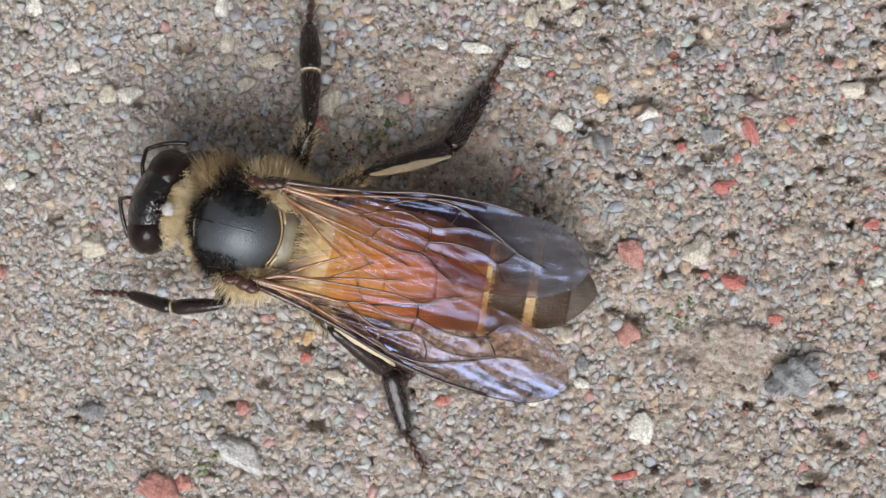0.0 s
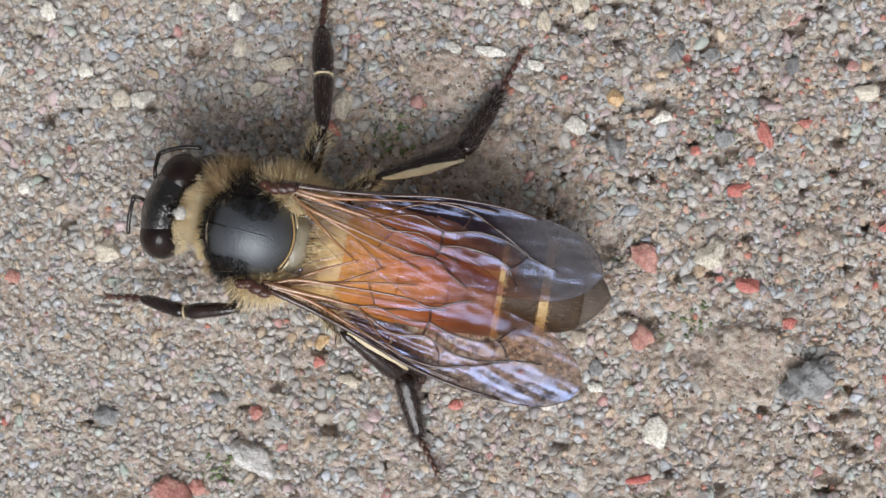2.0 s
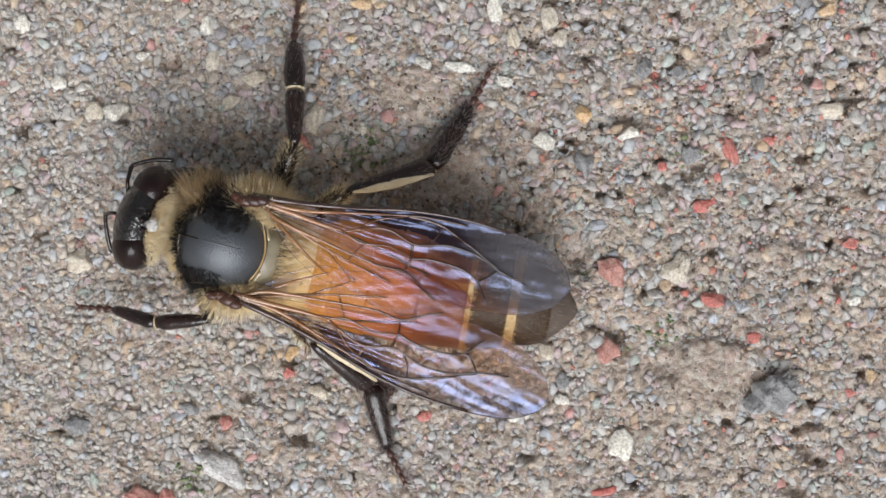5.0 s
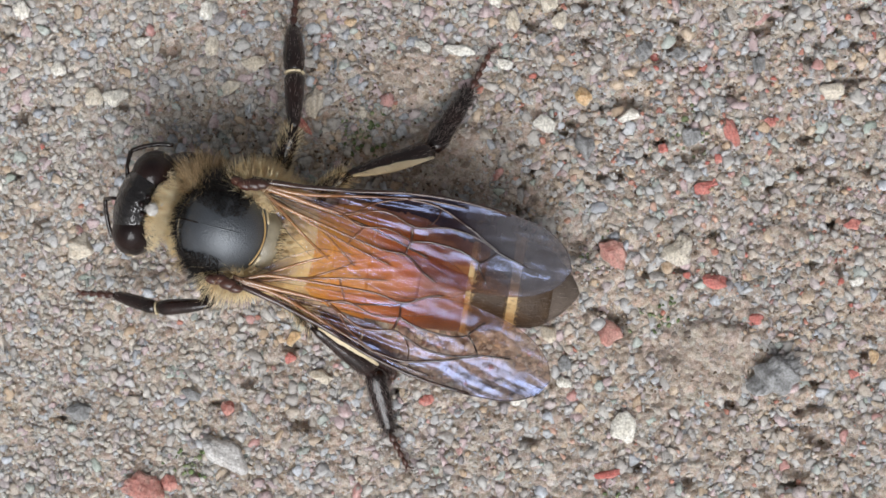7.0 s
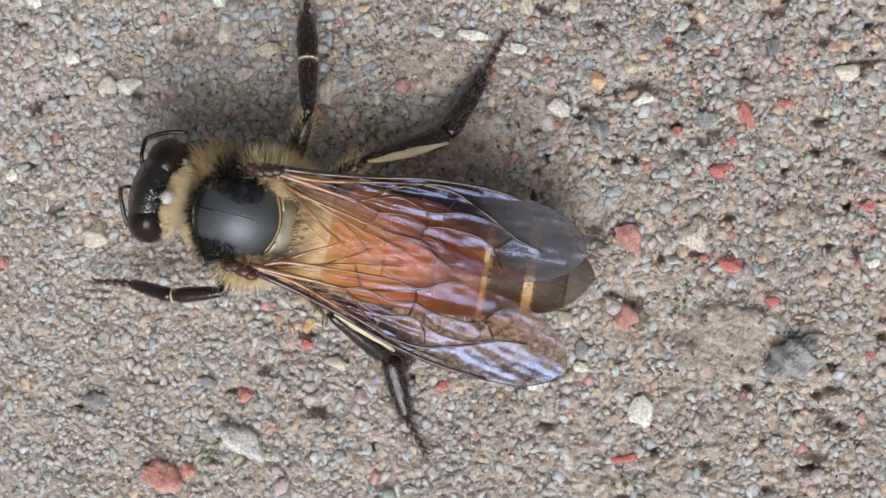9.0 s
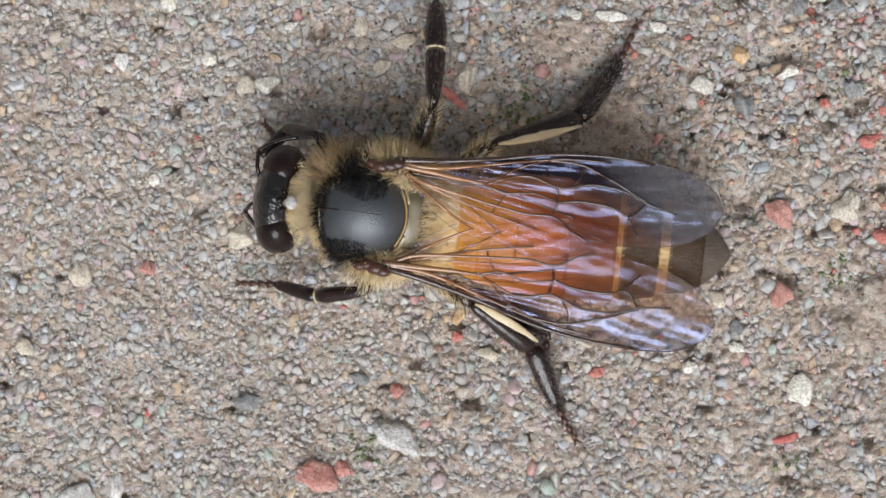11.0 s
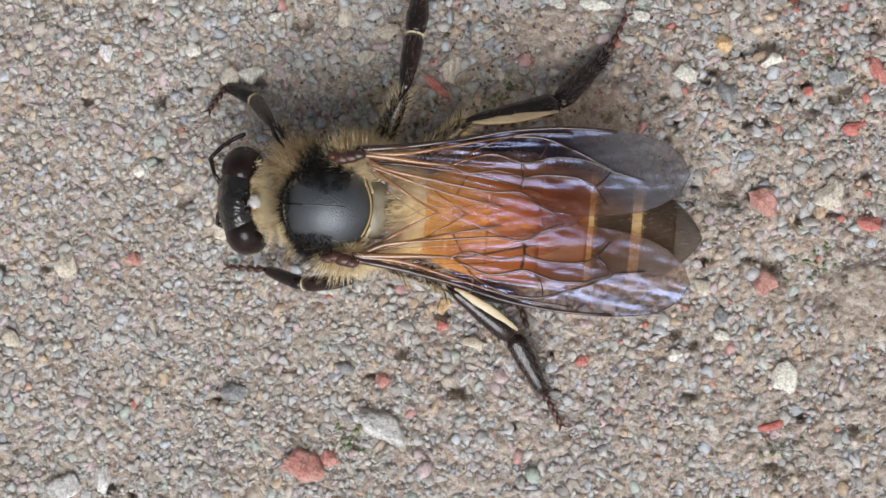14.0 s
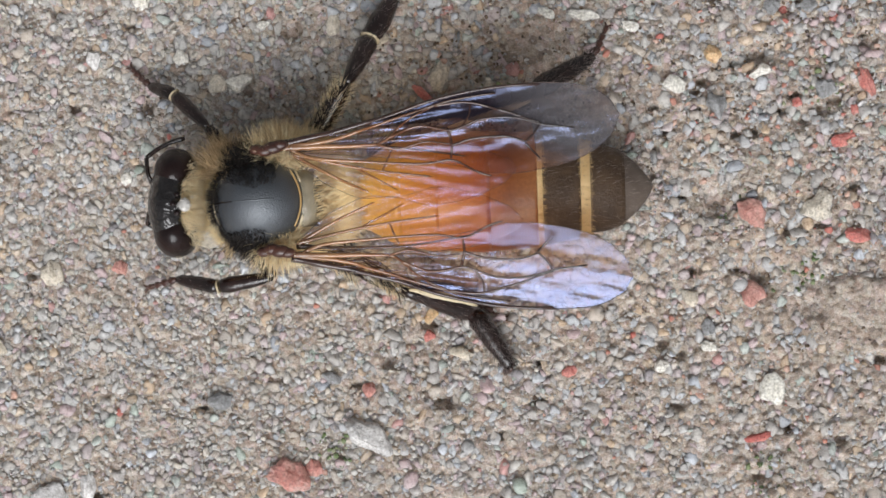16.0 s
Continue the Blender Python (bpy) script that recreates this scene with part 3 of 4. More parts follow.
# ---- the honey bee ----
# Its own space: x to the tail, y to its right side, z up, origin on the ground under the middle of the thorax; millimetres.
class Build:
    """Collects verts and faces in millimetres for one mesh."""

    def __init__(self):
        self.v, self.f, self.m = [], [], []

    def add(self, verts, faces, slot=0):
        k = len(self.v)
        self.v += [tuple(p) for p in verts]
        self.f += [tuple(i + k for i in f) for f in faces]
        self.m += [slot] * len(faces)

    def rings(self, rows, slot=0, closed=True):
        """Rows of equally long closed rings, capped at both ends."""
        n, verts = len(rows[0]), [p for r in rows for p in r]
        faces = [(a * n + i, a * n + (i + 1) % n, (a + 1) * n + (i + 1) % n, (a + 1) * n + i) for a in range(len(rows) - 1) for i in range(n)]
        if closed:
            faces += [tuple(range(n))[::-1], tuple(range((len(rows) - 1) * n, len(rows) * n))]
        self.add(verts, faces, slot)

    def ball(self, c, r, n=28, bend=None, slot=0):
        rows = []
        for a in range(1, n // 2):
            th = math.pi * a / (n // 2)
            rows.append([(-math.cos(th), math.sin(th) * math.cos(2 * math.pi * b / n), math.sin(th) * math.sin(2 * math.pi * b / n)) for b in range(n)])
        rows = [[(0.999 * -1, 0.02 * p[1], 0.02 * p[2]) for p in rows[0]]] + rows + [[(0.999, 0.02 * p[1], 0.02 * p[2]) for p in rows[-1]]]
        rows = [[tuple(c[k] + r[k] * p[k] for k in range(3)) for p in row] for row in rows]
        if bend:
            rows = [[bend(*p) for p in row] for row in rows]
        self.rings(rows, slot)

    def tube(self, pts, radii, n=8, flat=1.0, slot=0):
        """A tapered tube along points; flat squeezes it upwards."""
        pts = [Vector(p) for p in pts]
        rows = []
        for i, p in enumerate(pts):
            d = (pts[min(i + 1, len(pts) - 1)] - pts[max(i - 1, 0)]).normalized()
            side = d.cross(Vector((0, 0, 1)))
            side = side.normalized() if side.length > 1e-4 else Vector((0, 1, 0))
            up = side.cross(d)
            r = radii[i] if isinstance(radii, (list, tuple)) else radii
            rows.append([tuple(p + side * (r * math.cos(2 * math.pi * k / n)) + up * (r * flat * math.sin(2 * math.pi * k / n))) for k in range(n)])
        self.rings(rows, slot)

    def hair(self, root, tip, r, slot=0, sag=0.12):
        """A thin tapered bristle with a slight curve."""
        a, b = Vector(root), Vector(tip)
        d = b - a
        side = d.cross(Vector((0.3, 0.2, 1))).normalized()
        up = side.cross(d).normalized()
        mid = a + d * 0.55 + up * (sag * d.length)
        corners = [(side * math.cos(q) + up * math.sin(q)) for q in (0, 2.1, 4.2)]
        verts = [a + c * r for c in corners] + [mid + c * (0.75 * r) for c in corners] + [b]
        self.add(verts, [(0, 1, 4, 3), (1, 2, 5, 4), (2, 0, 3, 5), (3, 4, 6), (4, 5, 6), (5, 3, 6)], slot)

    def mesh(self, name, mats, smooth=True):
        me = bpy.data.meshes.new(name)
        me.from_pydata([(x * MM, y * MM, z * MM) for x, y, z in self.v], [], self.f)
        for m in mats if isinstance(mats, (list, tuple)) else (mats,):
            me.materials.append(m)
        me.polygons.foreach_set("material_index", self.m)
        me.polygons.foreach_set("use_smooth", [smooth] * len(self.f))
        me.update()
        return me


def part(name, build, mats, parent, label="", kind=""):
    ob = new(name, build.mesh(name, mats))
    ob.parent = parent
    return tagged(ob, label, kind=kind)


def mm(x, y, z, rx=0, ry=0, rz=0):
    return pose(x * MM, y * MM, z * MM, rx, ry, rz)


bee = tagged(new("bee"), "honey bee with amber abdomen and smoky wings on sandy ground", "bee")
rng = random.Random(5)


def rand_dir(spread):
    return Vector((rng.gauss(0, spread), rng.gauss(0, spread), rng.gauss(0, spread)))


def fur(build, c, r, count, where, length, lean, radius=0.012, spread=0.42, slot=0):
    """Bristles rooted on the ball (c, r) wherever where(x, y, z) says so, leaning along lean."""
    made = 0
    while made < 0.6 * count:
        d = rand_dir(1).normalized()
        p = Vector((c[0] + r[0] * d.x, c[1] + r[1] * d.y, c[2] + r[2] * d.z))
        if d.z < -0.45 or not where(p.x, p.y, p.z):
            continue
        n = Vector((d.x / r[0], d.y / r[1], d.z / r[2])).normalized()
        way = (n * 0.8 + Vector(lean) + noise.noise_vector(p * 3.2) * 0.75 + rand_dir(spread * 0.6)).normalized()
        build.hair(p - n * 0.03, p + way * (length * rng.uniform(0.5, 1.6)), radius * rng.uniform(0.7, 1.2), slot)
        made += 1


# -- thorax --
TH_C, TH_R = (0.45, 0.0, 2.75), (2.35, 1.78, 1.75)
b = Build()
b.ball(TH_C, TH_R, 36)
thorax = part("thorax", b, M_FURBASE, bee, "dark furry thorax")
SC_C, SC_R = (0.03, 0.03, 3.3), (1.79, 1.63, 2.05)
b = Build()
b.ball(SC_C, SC_R, 48)
b.tube([(x, 0.03, SC_C[2] + SC_R[2] * math.sqrt(1 - ((x - SC_C[0]) / SC_R[0]) ** 2) - 0.012) for x in np.linspace(-0.75, 0.75, 12)], [0.005] + [0.03] * 10 + [0.005], 8)
scutum = part("scutum", b, M_SCUTUM, thorax, "glossy dark grey domed back plate")
b = Build()
b.tube([(x, 0.03, SC_C[2] + SC_R[2] * math.sqrt(1 - ((x - SC_C[0]) / SC_R[0]) ** 2)) for x in np.linspace(-1.66, -0.72, 10)], [0.035] + [0.026] * 8 + [0.006], 8)
part("groove", b, M_LEG, scutum, "black line down the front of the plate")
b = Build()
front = [(-1.5 + 0.30 * y * y, y) for y in np.linspace(-0.8, 0.8, 15)]
b.tube([(x, y, SC_C[2] + 0.012 + SC_R[2] * math.sqrt(1 - ((x - SC_C[0]) / SC_R[0]) ** 2 - ((y - SC_C[1]) / SC_R[1]) ** 2)) for x, y in front], [0.008] + [0.022] * 13 + [0.008], 8)
part("front_rim", b, M_IVORY, scutum, "pale line along the front rim")
b = Build()
b.ball((1.42, 0.0, 3.38), (0.95, 1.28, 0.98), 32)
part("scutellum", b, M_SCUTELLUM, thorax, "olive-brown crescent plate")
b = Build()
arc = [(1.52 - 0.32 * y * y, y, SC_C[2] + 0.02 + SC_R[2] * math.sqrt(1 - ((1.47 - 0.32 * y * y) / SC_R[0]) ** 2 - (y / SC_R[1]) ** 2 * 0.8)) for y in np.linspace(-0.95, 0.95, 17)]
b.tube(arc, [0.02] + [0.035] * 15 + [0.02], 8)
part("suture", b, M_SUTURE, thorax, "amber ridge line")
# pale tubes that paint in the highlights at the suture's ends
for s in (1, -1):
    b = Build()
    curl = [(1.62 - 0.30 * y * y, y * s) for y in np.linspace(0.55, 1.1, 9)]
    b.tube([(x, y, 3.42 + 0.98 * math.sqrt(max(0.02, 1 - ((x - 1.5) / 0.98) ** 2 - (y / 1.34) ** 2))) for x, y in curl], [0.012] + [0.05] * 7 + [0.015], 8)
    part("ridge_highlight", b, M_IVORY, thorax, "pale tube standing in for the highlight beside the scutellum")
b = Build()
b.ball((2.75, 0.0, 2.8), (1.0, 1.5, 1.2), 32)
part("propodeum", b, M_CREAM, thorax, "cream rear of the thorax")
b = Build()
fur(b, TH_C, TH_R, 5200, lambda x, y, z: x < -1.3 and z > 2.2, 0.36, (-0.25, 0, 0.3))
fur(b, TH_C, TH_R, 4200, lambda x, y, z: x > 0.25 and abs(y) > 1.05, 0.55, (0.15, 0, 0.15))
fur(b, TH_C, TH_R, 4000, lambda x, y, z: 0.3 < x < 2.3 and y > 1.15, 0.85, (0.0, 0.35, 0.15))
fur(b, (1.50, 0.0, 3.36), (0.98, 1.34, 0.97), 3600, lambda x, y, z: x > 1.95 or abs(y) > 1.0, 0.5, (0.5, 0, 0.25))
for s in (1, -1):
    fur(b, (0.6, 1.62 * s, 3.95), (0.75, 0.45, 0.35), 1500 if s > 0 else 600, lambda x, y, z: z > 3.8, 0.62, (-0.05, 0.7 * s, 0.15))
fur(b, (2.75, 0.0, 2.78), (1.0, 1.5, 1.2), 2600, lambda x, y, z: x > 2.2, 0.24, (0.6, 0, 0.15), 0.007, 0.5)
part("fur", b, M_HAIR, thorax, "golden cream fur", "stuff")
b = Build()
b.ball((-0.40, 1.30, 3.75), (0.48, 0.48, 0.80), 20)
b.ball((-0.40, -1.22, 3.65), (0.55, 0.45, 0.75), 20)
fur(b, (-0.40, 1.30, 3.75), (0.48, 0.48, 0.80), 2000, lambda x, y, z: z > 3.4, 0.5, (-0.05, 0.4, 0.35), 0.010)
fur(b, (-0.40, -1.22, 3.65), (0.55, 0.45, 0.75), 1500, lambda x, y, z: z > 3.3, 0.42, (-0.15, -0.4, 0.25), 0.009)
fur(b, TH_C, TH_R, 1500, lambda x, y, z: -0.9 < x < 0.1 and abs(y) > 0.9, 0.4, (-0.1, 0, 0.25), 0.008)
# black fuzz; on the +y side it also paints in the scutum's shaded flank
fur(b, SC_C, SC_R, 8500, lambda x, y, z: (x < 0.75 and y > 0.42 - 0.30 * x + 0.5 * max(0, x)) or (x < 0.2 and y < -0.95) or x < -1.25, 0.20, (0.25, -0.1, 0.1), 0.012)
part("dark_fur", b, M_BLACKHAIR, thorax, "black fur at the sides, also standing in for shade on the scutum", "stuff")
b = Build()
fur(b, TH_C, TH_R, 2600, lambda x, y, z: 0.35 < x < 1.2 and y > 1.2 or x < -1.2 and y > 1.1, 0.85, (-0.05, 0.35, 0.05))
fur(b, (-1.15, 1.15, 2.9), (0.75, 0.75, 1.1), 2200, lambda x, y, z: y > 0.9, 0.7, (-0.1, 0.3, 0.25), 0.0075)
fur(b, TH_C, TH_R, 1500, lambda x, y, z: (-1.5 < x < -1.1 or 0.2 < x < 0.9) and y < -1.2, 0.55, (-0.05, -0.3, 0.1))
part("brown_fur", b, M_BROWNHAIR, thorax, "brown fuzz round the thorax", "stuff")
for s in (1, -1):
    b = Build()
    for dx, dy, dz, r in ((0.72, 1.76, 4.78, 0.27), (0.98, 1.84, 4.80, 0.22), (0.45, 1.68, 4.76, 0.24), (0.18, 1.74, 4.68, 0.22)):
        b.ball((dx, dy * s, dz), (r * 1.3, r * 0.8, r * 0.7), 14)
    part("wing_hinge", b, M_TARSUS, thorax, "dark brown wing hinge")

# -- head --
head_pivot = (-2.15, 0.0, 3.3)


def kidney(x, y, z):
    """Bends the head's ends back round the neck."""
    return (x + 0.05 * (y ** 2) - 0.1, y, z - 0.08 * y ** 2)


b = Build()
b.ball((-0.87, 0.15, 0.1), (0.82, 1.82, 1.25), 36, kidney)
head = part("head", b, M_HEAD, bee, "glossy black head")
for s, up in ((1, 0), (-1, 0)):
    b = Build()
    b.ball((-0.82, 0.15 + 1.03 * s, -0.02), (0.78, 0.88, 1.20), 28)
    part("eye", b, M_EYE, head, "dark brown compound eye")
b = Build()
for _ in range(90):
    p = Vector((-0.28, 0.05, 1.52)) + Vector((rng.gauss(0, 0.09), rng.gauss(0, 0.1), rng.gauss(0, 0.06)))
    b.hair(p, p + rand_dir(1).normalized() * 0.16, 0.022)
b.ball((-0.28, 0.05, 1.48), (0.20, 0.24, 0.17), 12)
part("white_fluff", b, M_POLLEN, head, "speck of white fluff")
b = Build()
for s in (0.45, 0.0, -0.45):
    b.ball((-0.72 + 0.3 * abs(s), 0.10 + 0.7 * s, 1.30 - 0.15 * abs(s)), (0.1, 0.1, 0.09), 12)
part("ocelli", b, M_EYE, head, "three simple eyes")
b = Build()
fur(b, (-0.92, 0.15, 0.02), (0.72, 1.80, 1.20), 6000, lambda x, y, z: x > -0.55 + 0.05 * y * y and z > -0.5, 0.44, (0.6, 0, 0.25), 0.010, 0.5)
fur(b, (-0.92, 0.15, 0.02), (0.74, 1.85, 1.20), 260, lambda x, y, z: x > -0.8 and abs(y - 0.15) > 1.5, 0.22, (0.3, 0, 0.1), 0.006, 0.3)
part("fur", b, M_HAIR, head, "cream fur behind the head", "stuff")
b = Build()
b.ball((-0.95, 1.15, -0.75), (0.4, 0.75, 0.35), 18)
b.ball((-0.95, -1.05, -0.75), (0.4, 0.7, 0.35), 18)
part("mandible", b, M_TARSUS, head, "russet mouthparts")


def antenna(s):
    """Elbowed feeler: shaft, then a curved whip of short joints."""
    b = Build()
    b.tube([(0, 0, 0), (-0.16, 0.40 * s, 0.06), (-0.22, 0.95 * s, 0.0)], [0.085, 0.07, 0.085], 8)
    ob = part("antenna", b, M_LEG, head, "black elbowed antenna")
    w = Build()
    pts = [(-0.22, 0.95 * s, 0.0)]
    for k in range(10):
        a = 0.75 - 0.06 * k
        x, y, z = pts[-1]
        pts.append((x + 0.15 * math.cos(a), y + 0.15 * math.sin(a) * s, z - 0.02))
    w.tube(pts, [0.075 + 0.008 * (k % 2) for k in range(11)], 8)
    part("whip", w, M_LEG, ob)
    return ob


antenna_r, antenna_l = antenna(1), antenna(-1)

# -- abdomen --
AB = [(0.0, 1.15), (0.06, 1.65), (0.2, 2.02), (0.42, 2.12), (0.6, 1.98), (0.75, 1.70), (0.88, 1.25), (0.96, 0.9), (1.0, 0.6)]
AB_LEN = 9.9
DROOP = 0.95


def girth(s):
    x, y = [p[0] for p in AB], [p[1] for p in AB]
    g = sum(float(np.interp(s + d, x, y)) for d in (-0.04, -0.02, 0, 0.02, 0.04)) / 5
    return g if s < 0.8 else girth(0.799) * max(0.01, 1 - ((s - 0.8) / 0.2) ** 1.8) ** 0.75


def hoop(s, swell=0.0, n=44):
    g = girth(s) + swell
    return [(AB_LEN * s, g * math.cos(2 * math.pi * k / n), g * 0.74 * math.sin(2 * math.pi * k / n) - DROOP * s) for k in range(n)]


b = Build()
b.rings([hoop(s, -0.06) for s in np.linspace(0.0, 0.97, 40)])
abdomen = part("abdomen", b, M_RUST, bee, "banded amber and dark brown abdomen")
for lo, hi, m, text in (
    (-0.17, 0.12, M_AMBER, "amber first plate"), (0.10, 0.25, M_AMBER, "amber plate"), (0.235, 0.43, M_AMBER, "rusty amber plate"),
    (0.415, 0.60, M_AMBER, "brown plate"), (0.585, 0.745, M_DUSK, "dark brown plate"), (0.73, 0.90, M_DUSK, "dark brown plate"), (0.885, 1.0, M_TIP, "grey-brown tip plate"),
):
    b = Build()
    span = np.linspace(lo, hi, 12)
    b.rings([hoop(s, (-0.02 + 0.055 * (s - lo) / (hi - lo)) if hi < 1 else 0.0) for s in span] + ([hoop(hi, -0.05)] if hi < 1 else []), closed=hi >= 1)
    part("plate", b, m, abdomen, text)
for lo, hi in ((0.590, 0.612), (0.735, 0.778)):
    b = Build()
    b.rings([hoop(s, 0.022 + 0.02 * math.sin(math.pi * (s - lo) / (hi - lo))) for s in np.linspace(lo, hi, 6)], closed=False)
    for _ in range(700):
        a, s = rng.uniform(0, math.pi), rng.uniform(lo, hi)
        g = girth(s) + 0.03
        p = Vector((AB_LEN * s, g * math.cos(a), g * 0.74 * math.sin(a) - DROOP * s))
        b.hair(p, p + Vector((0.16 + rng.gauss(0, 0.04), rng.gauss(0, 0.04), 0.03)), 0.006)
    part("pale_band", b, M_BAND, abdomen, "cream felt band")
b = Build()
for _ in range(900):
    a, s = rng.uniform(0.1, math.pi - 0.1), rng.uniform(-0.12, -0.03)
    g = girth(s) + 0.03
    p = Vector((AB_LEN * s, g * math.cos(a), g * 0.74 * math.sin(a) - DROOP * s))
    b.hair(p, p + Vector((0.34 + rng.gauss(0, 0.12), rng.gauss(0, 0.1), 0.10 + rng.gauss(0, 0.06))), 0.0085)
for _ in range(900):
    a, s = rng.uniform(0.1, math.pi - 0.1), rng.uniform(-0.13, -0.05)
    g = girth(s) + 0.03
    p = Vector((AB_LEN * s, g * math.cos(a), g * 0.74 * math.sin(a) - DROOP * s))
    b.hair(p, p + Vector((0.3, rng.gauss(0, 0.08), 0.12 + rng.gauss(0, 0.06))), 0.007)
part("fur", b, M_HAIR, abdomen, "short golden fur", "stuff")
b = Build()
for _ in range(700):
    a, s = rng.uniform(0.0, math.pi), rng.uniform(0.6, 0.985)
    g = girth(s) + 0.02
    p = Vector((AB_LEN * s, g * math.cos(a), g * 0.74 * math.sin(a) - DROOP * s))
    b.hair(p, p + Vector((0.2 + rng.gauss(0, 0.05), 0.06 * math.cos(a) + rng.gauss(0, 0.04), 0.05)), 0.005)
part("tip_fur", b, M_LEGHAIR, abdomen, "fine brown hairs on the tip", "stuff")

# -- wings: outline and veins in wing units along (u) and across (v, from the front edge backwards) --
U = 0.01895
FRONT = [(0, -6), (86, -15), (187, -34), (289, -58), (390, -67), (480, -63), (540, -52), (576, -35), (600, -9), (612, 22)]
REAR = [(0, 6), (44, 18), (133, 35), (242, 55), (311, 76), (360, 97), (420, 105), (480, 101), (530, 93), (572, 76), (600, 50), (612, 24)]
VEINS = [
    ([(0, -4), (86, -13), (187, -31), (289, -55), (390, -64), (480, -59)], 4.2),
    ([(0, 0), (90, 2), (187, -20), (289, -44), (335, -50), (400, -52)], 3.0),
    ([(0, 3), (70, 10), (120, 16), (176, 20)], 4.0),
    ([(176, 20), (200, 10), (232, -18), (285, -42)], 2.6),
    ([(198, 12), (250, -3), (305, 12), (330, 9), (370, 0), (425, 5), (475, 24), (530, 36)], 2.4),
    ([(285, -42), (345, -40), (402, -14), (440, 6), (470, 20)], 2.6),
    ([(330, 9), (345, -12), (350, -38)], 2.0),
    ([(305, 14), (308, 40), (303, 62)], 2.8),
    ([(20, 8), (60, 30), (150, 48), (250, 65), (305, 66), (345, 92), (372, 104)], 2.6),
    ([(176, 20), (210, 33), (262, 27), (306, 38)], 2.2),
    ([(308, 40), (345, 33), (402, 36), (440, 50)], 2.4),
    ([(440, 50), (455, 38), (470, 20)], 2.0),
    ([(438, 52), (462, 84)], 2.0),
]
H_FRONT = [(0, -5), (100, -28), (220, -42), (330, -36), (400, -10), (410, 4)]
H_REAR = [(0, 6), (60, 52), (130, 78), (200, 70), (260, 84), (330, 66), (390, 34), (410, 8)]
H_VEINS = [([(0, 0), (90, -14), (200, -22), (320, -12)], 2.6), ([(0, 4), (90, 18), (170, 26), (260, 30)], 2.4), ([(10, 8), (80, 40), (150, 66)], 2.4), ([(170, 26), (185, -18)], 2.0), ([(120, 22), (200, 58)], 2.0)]


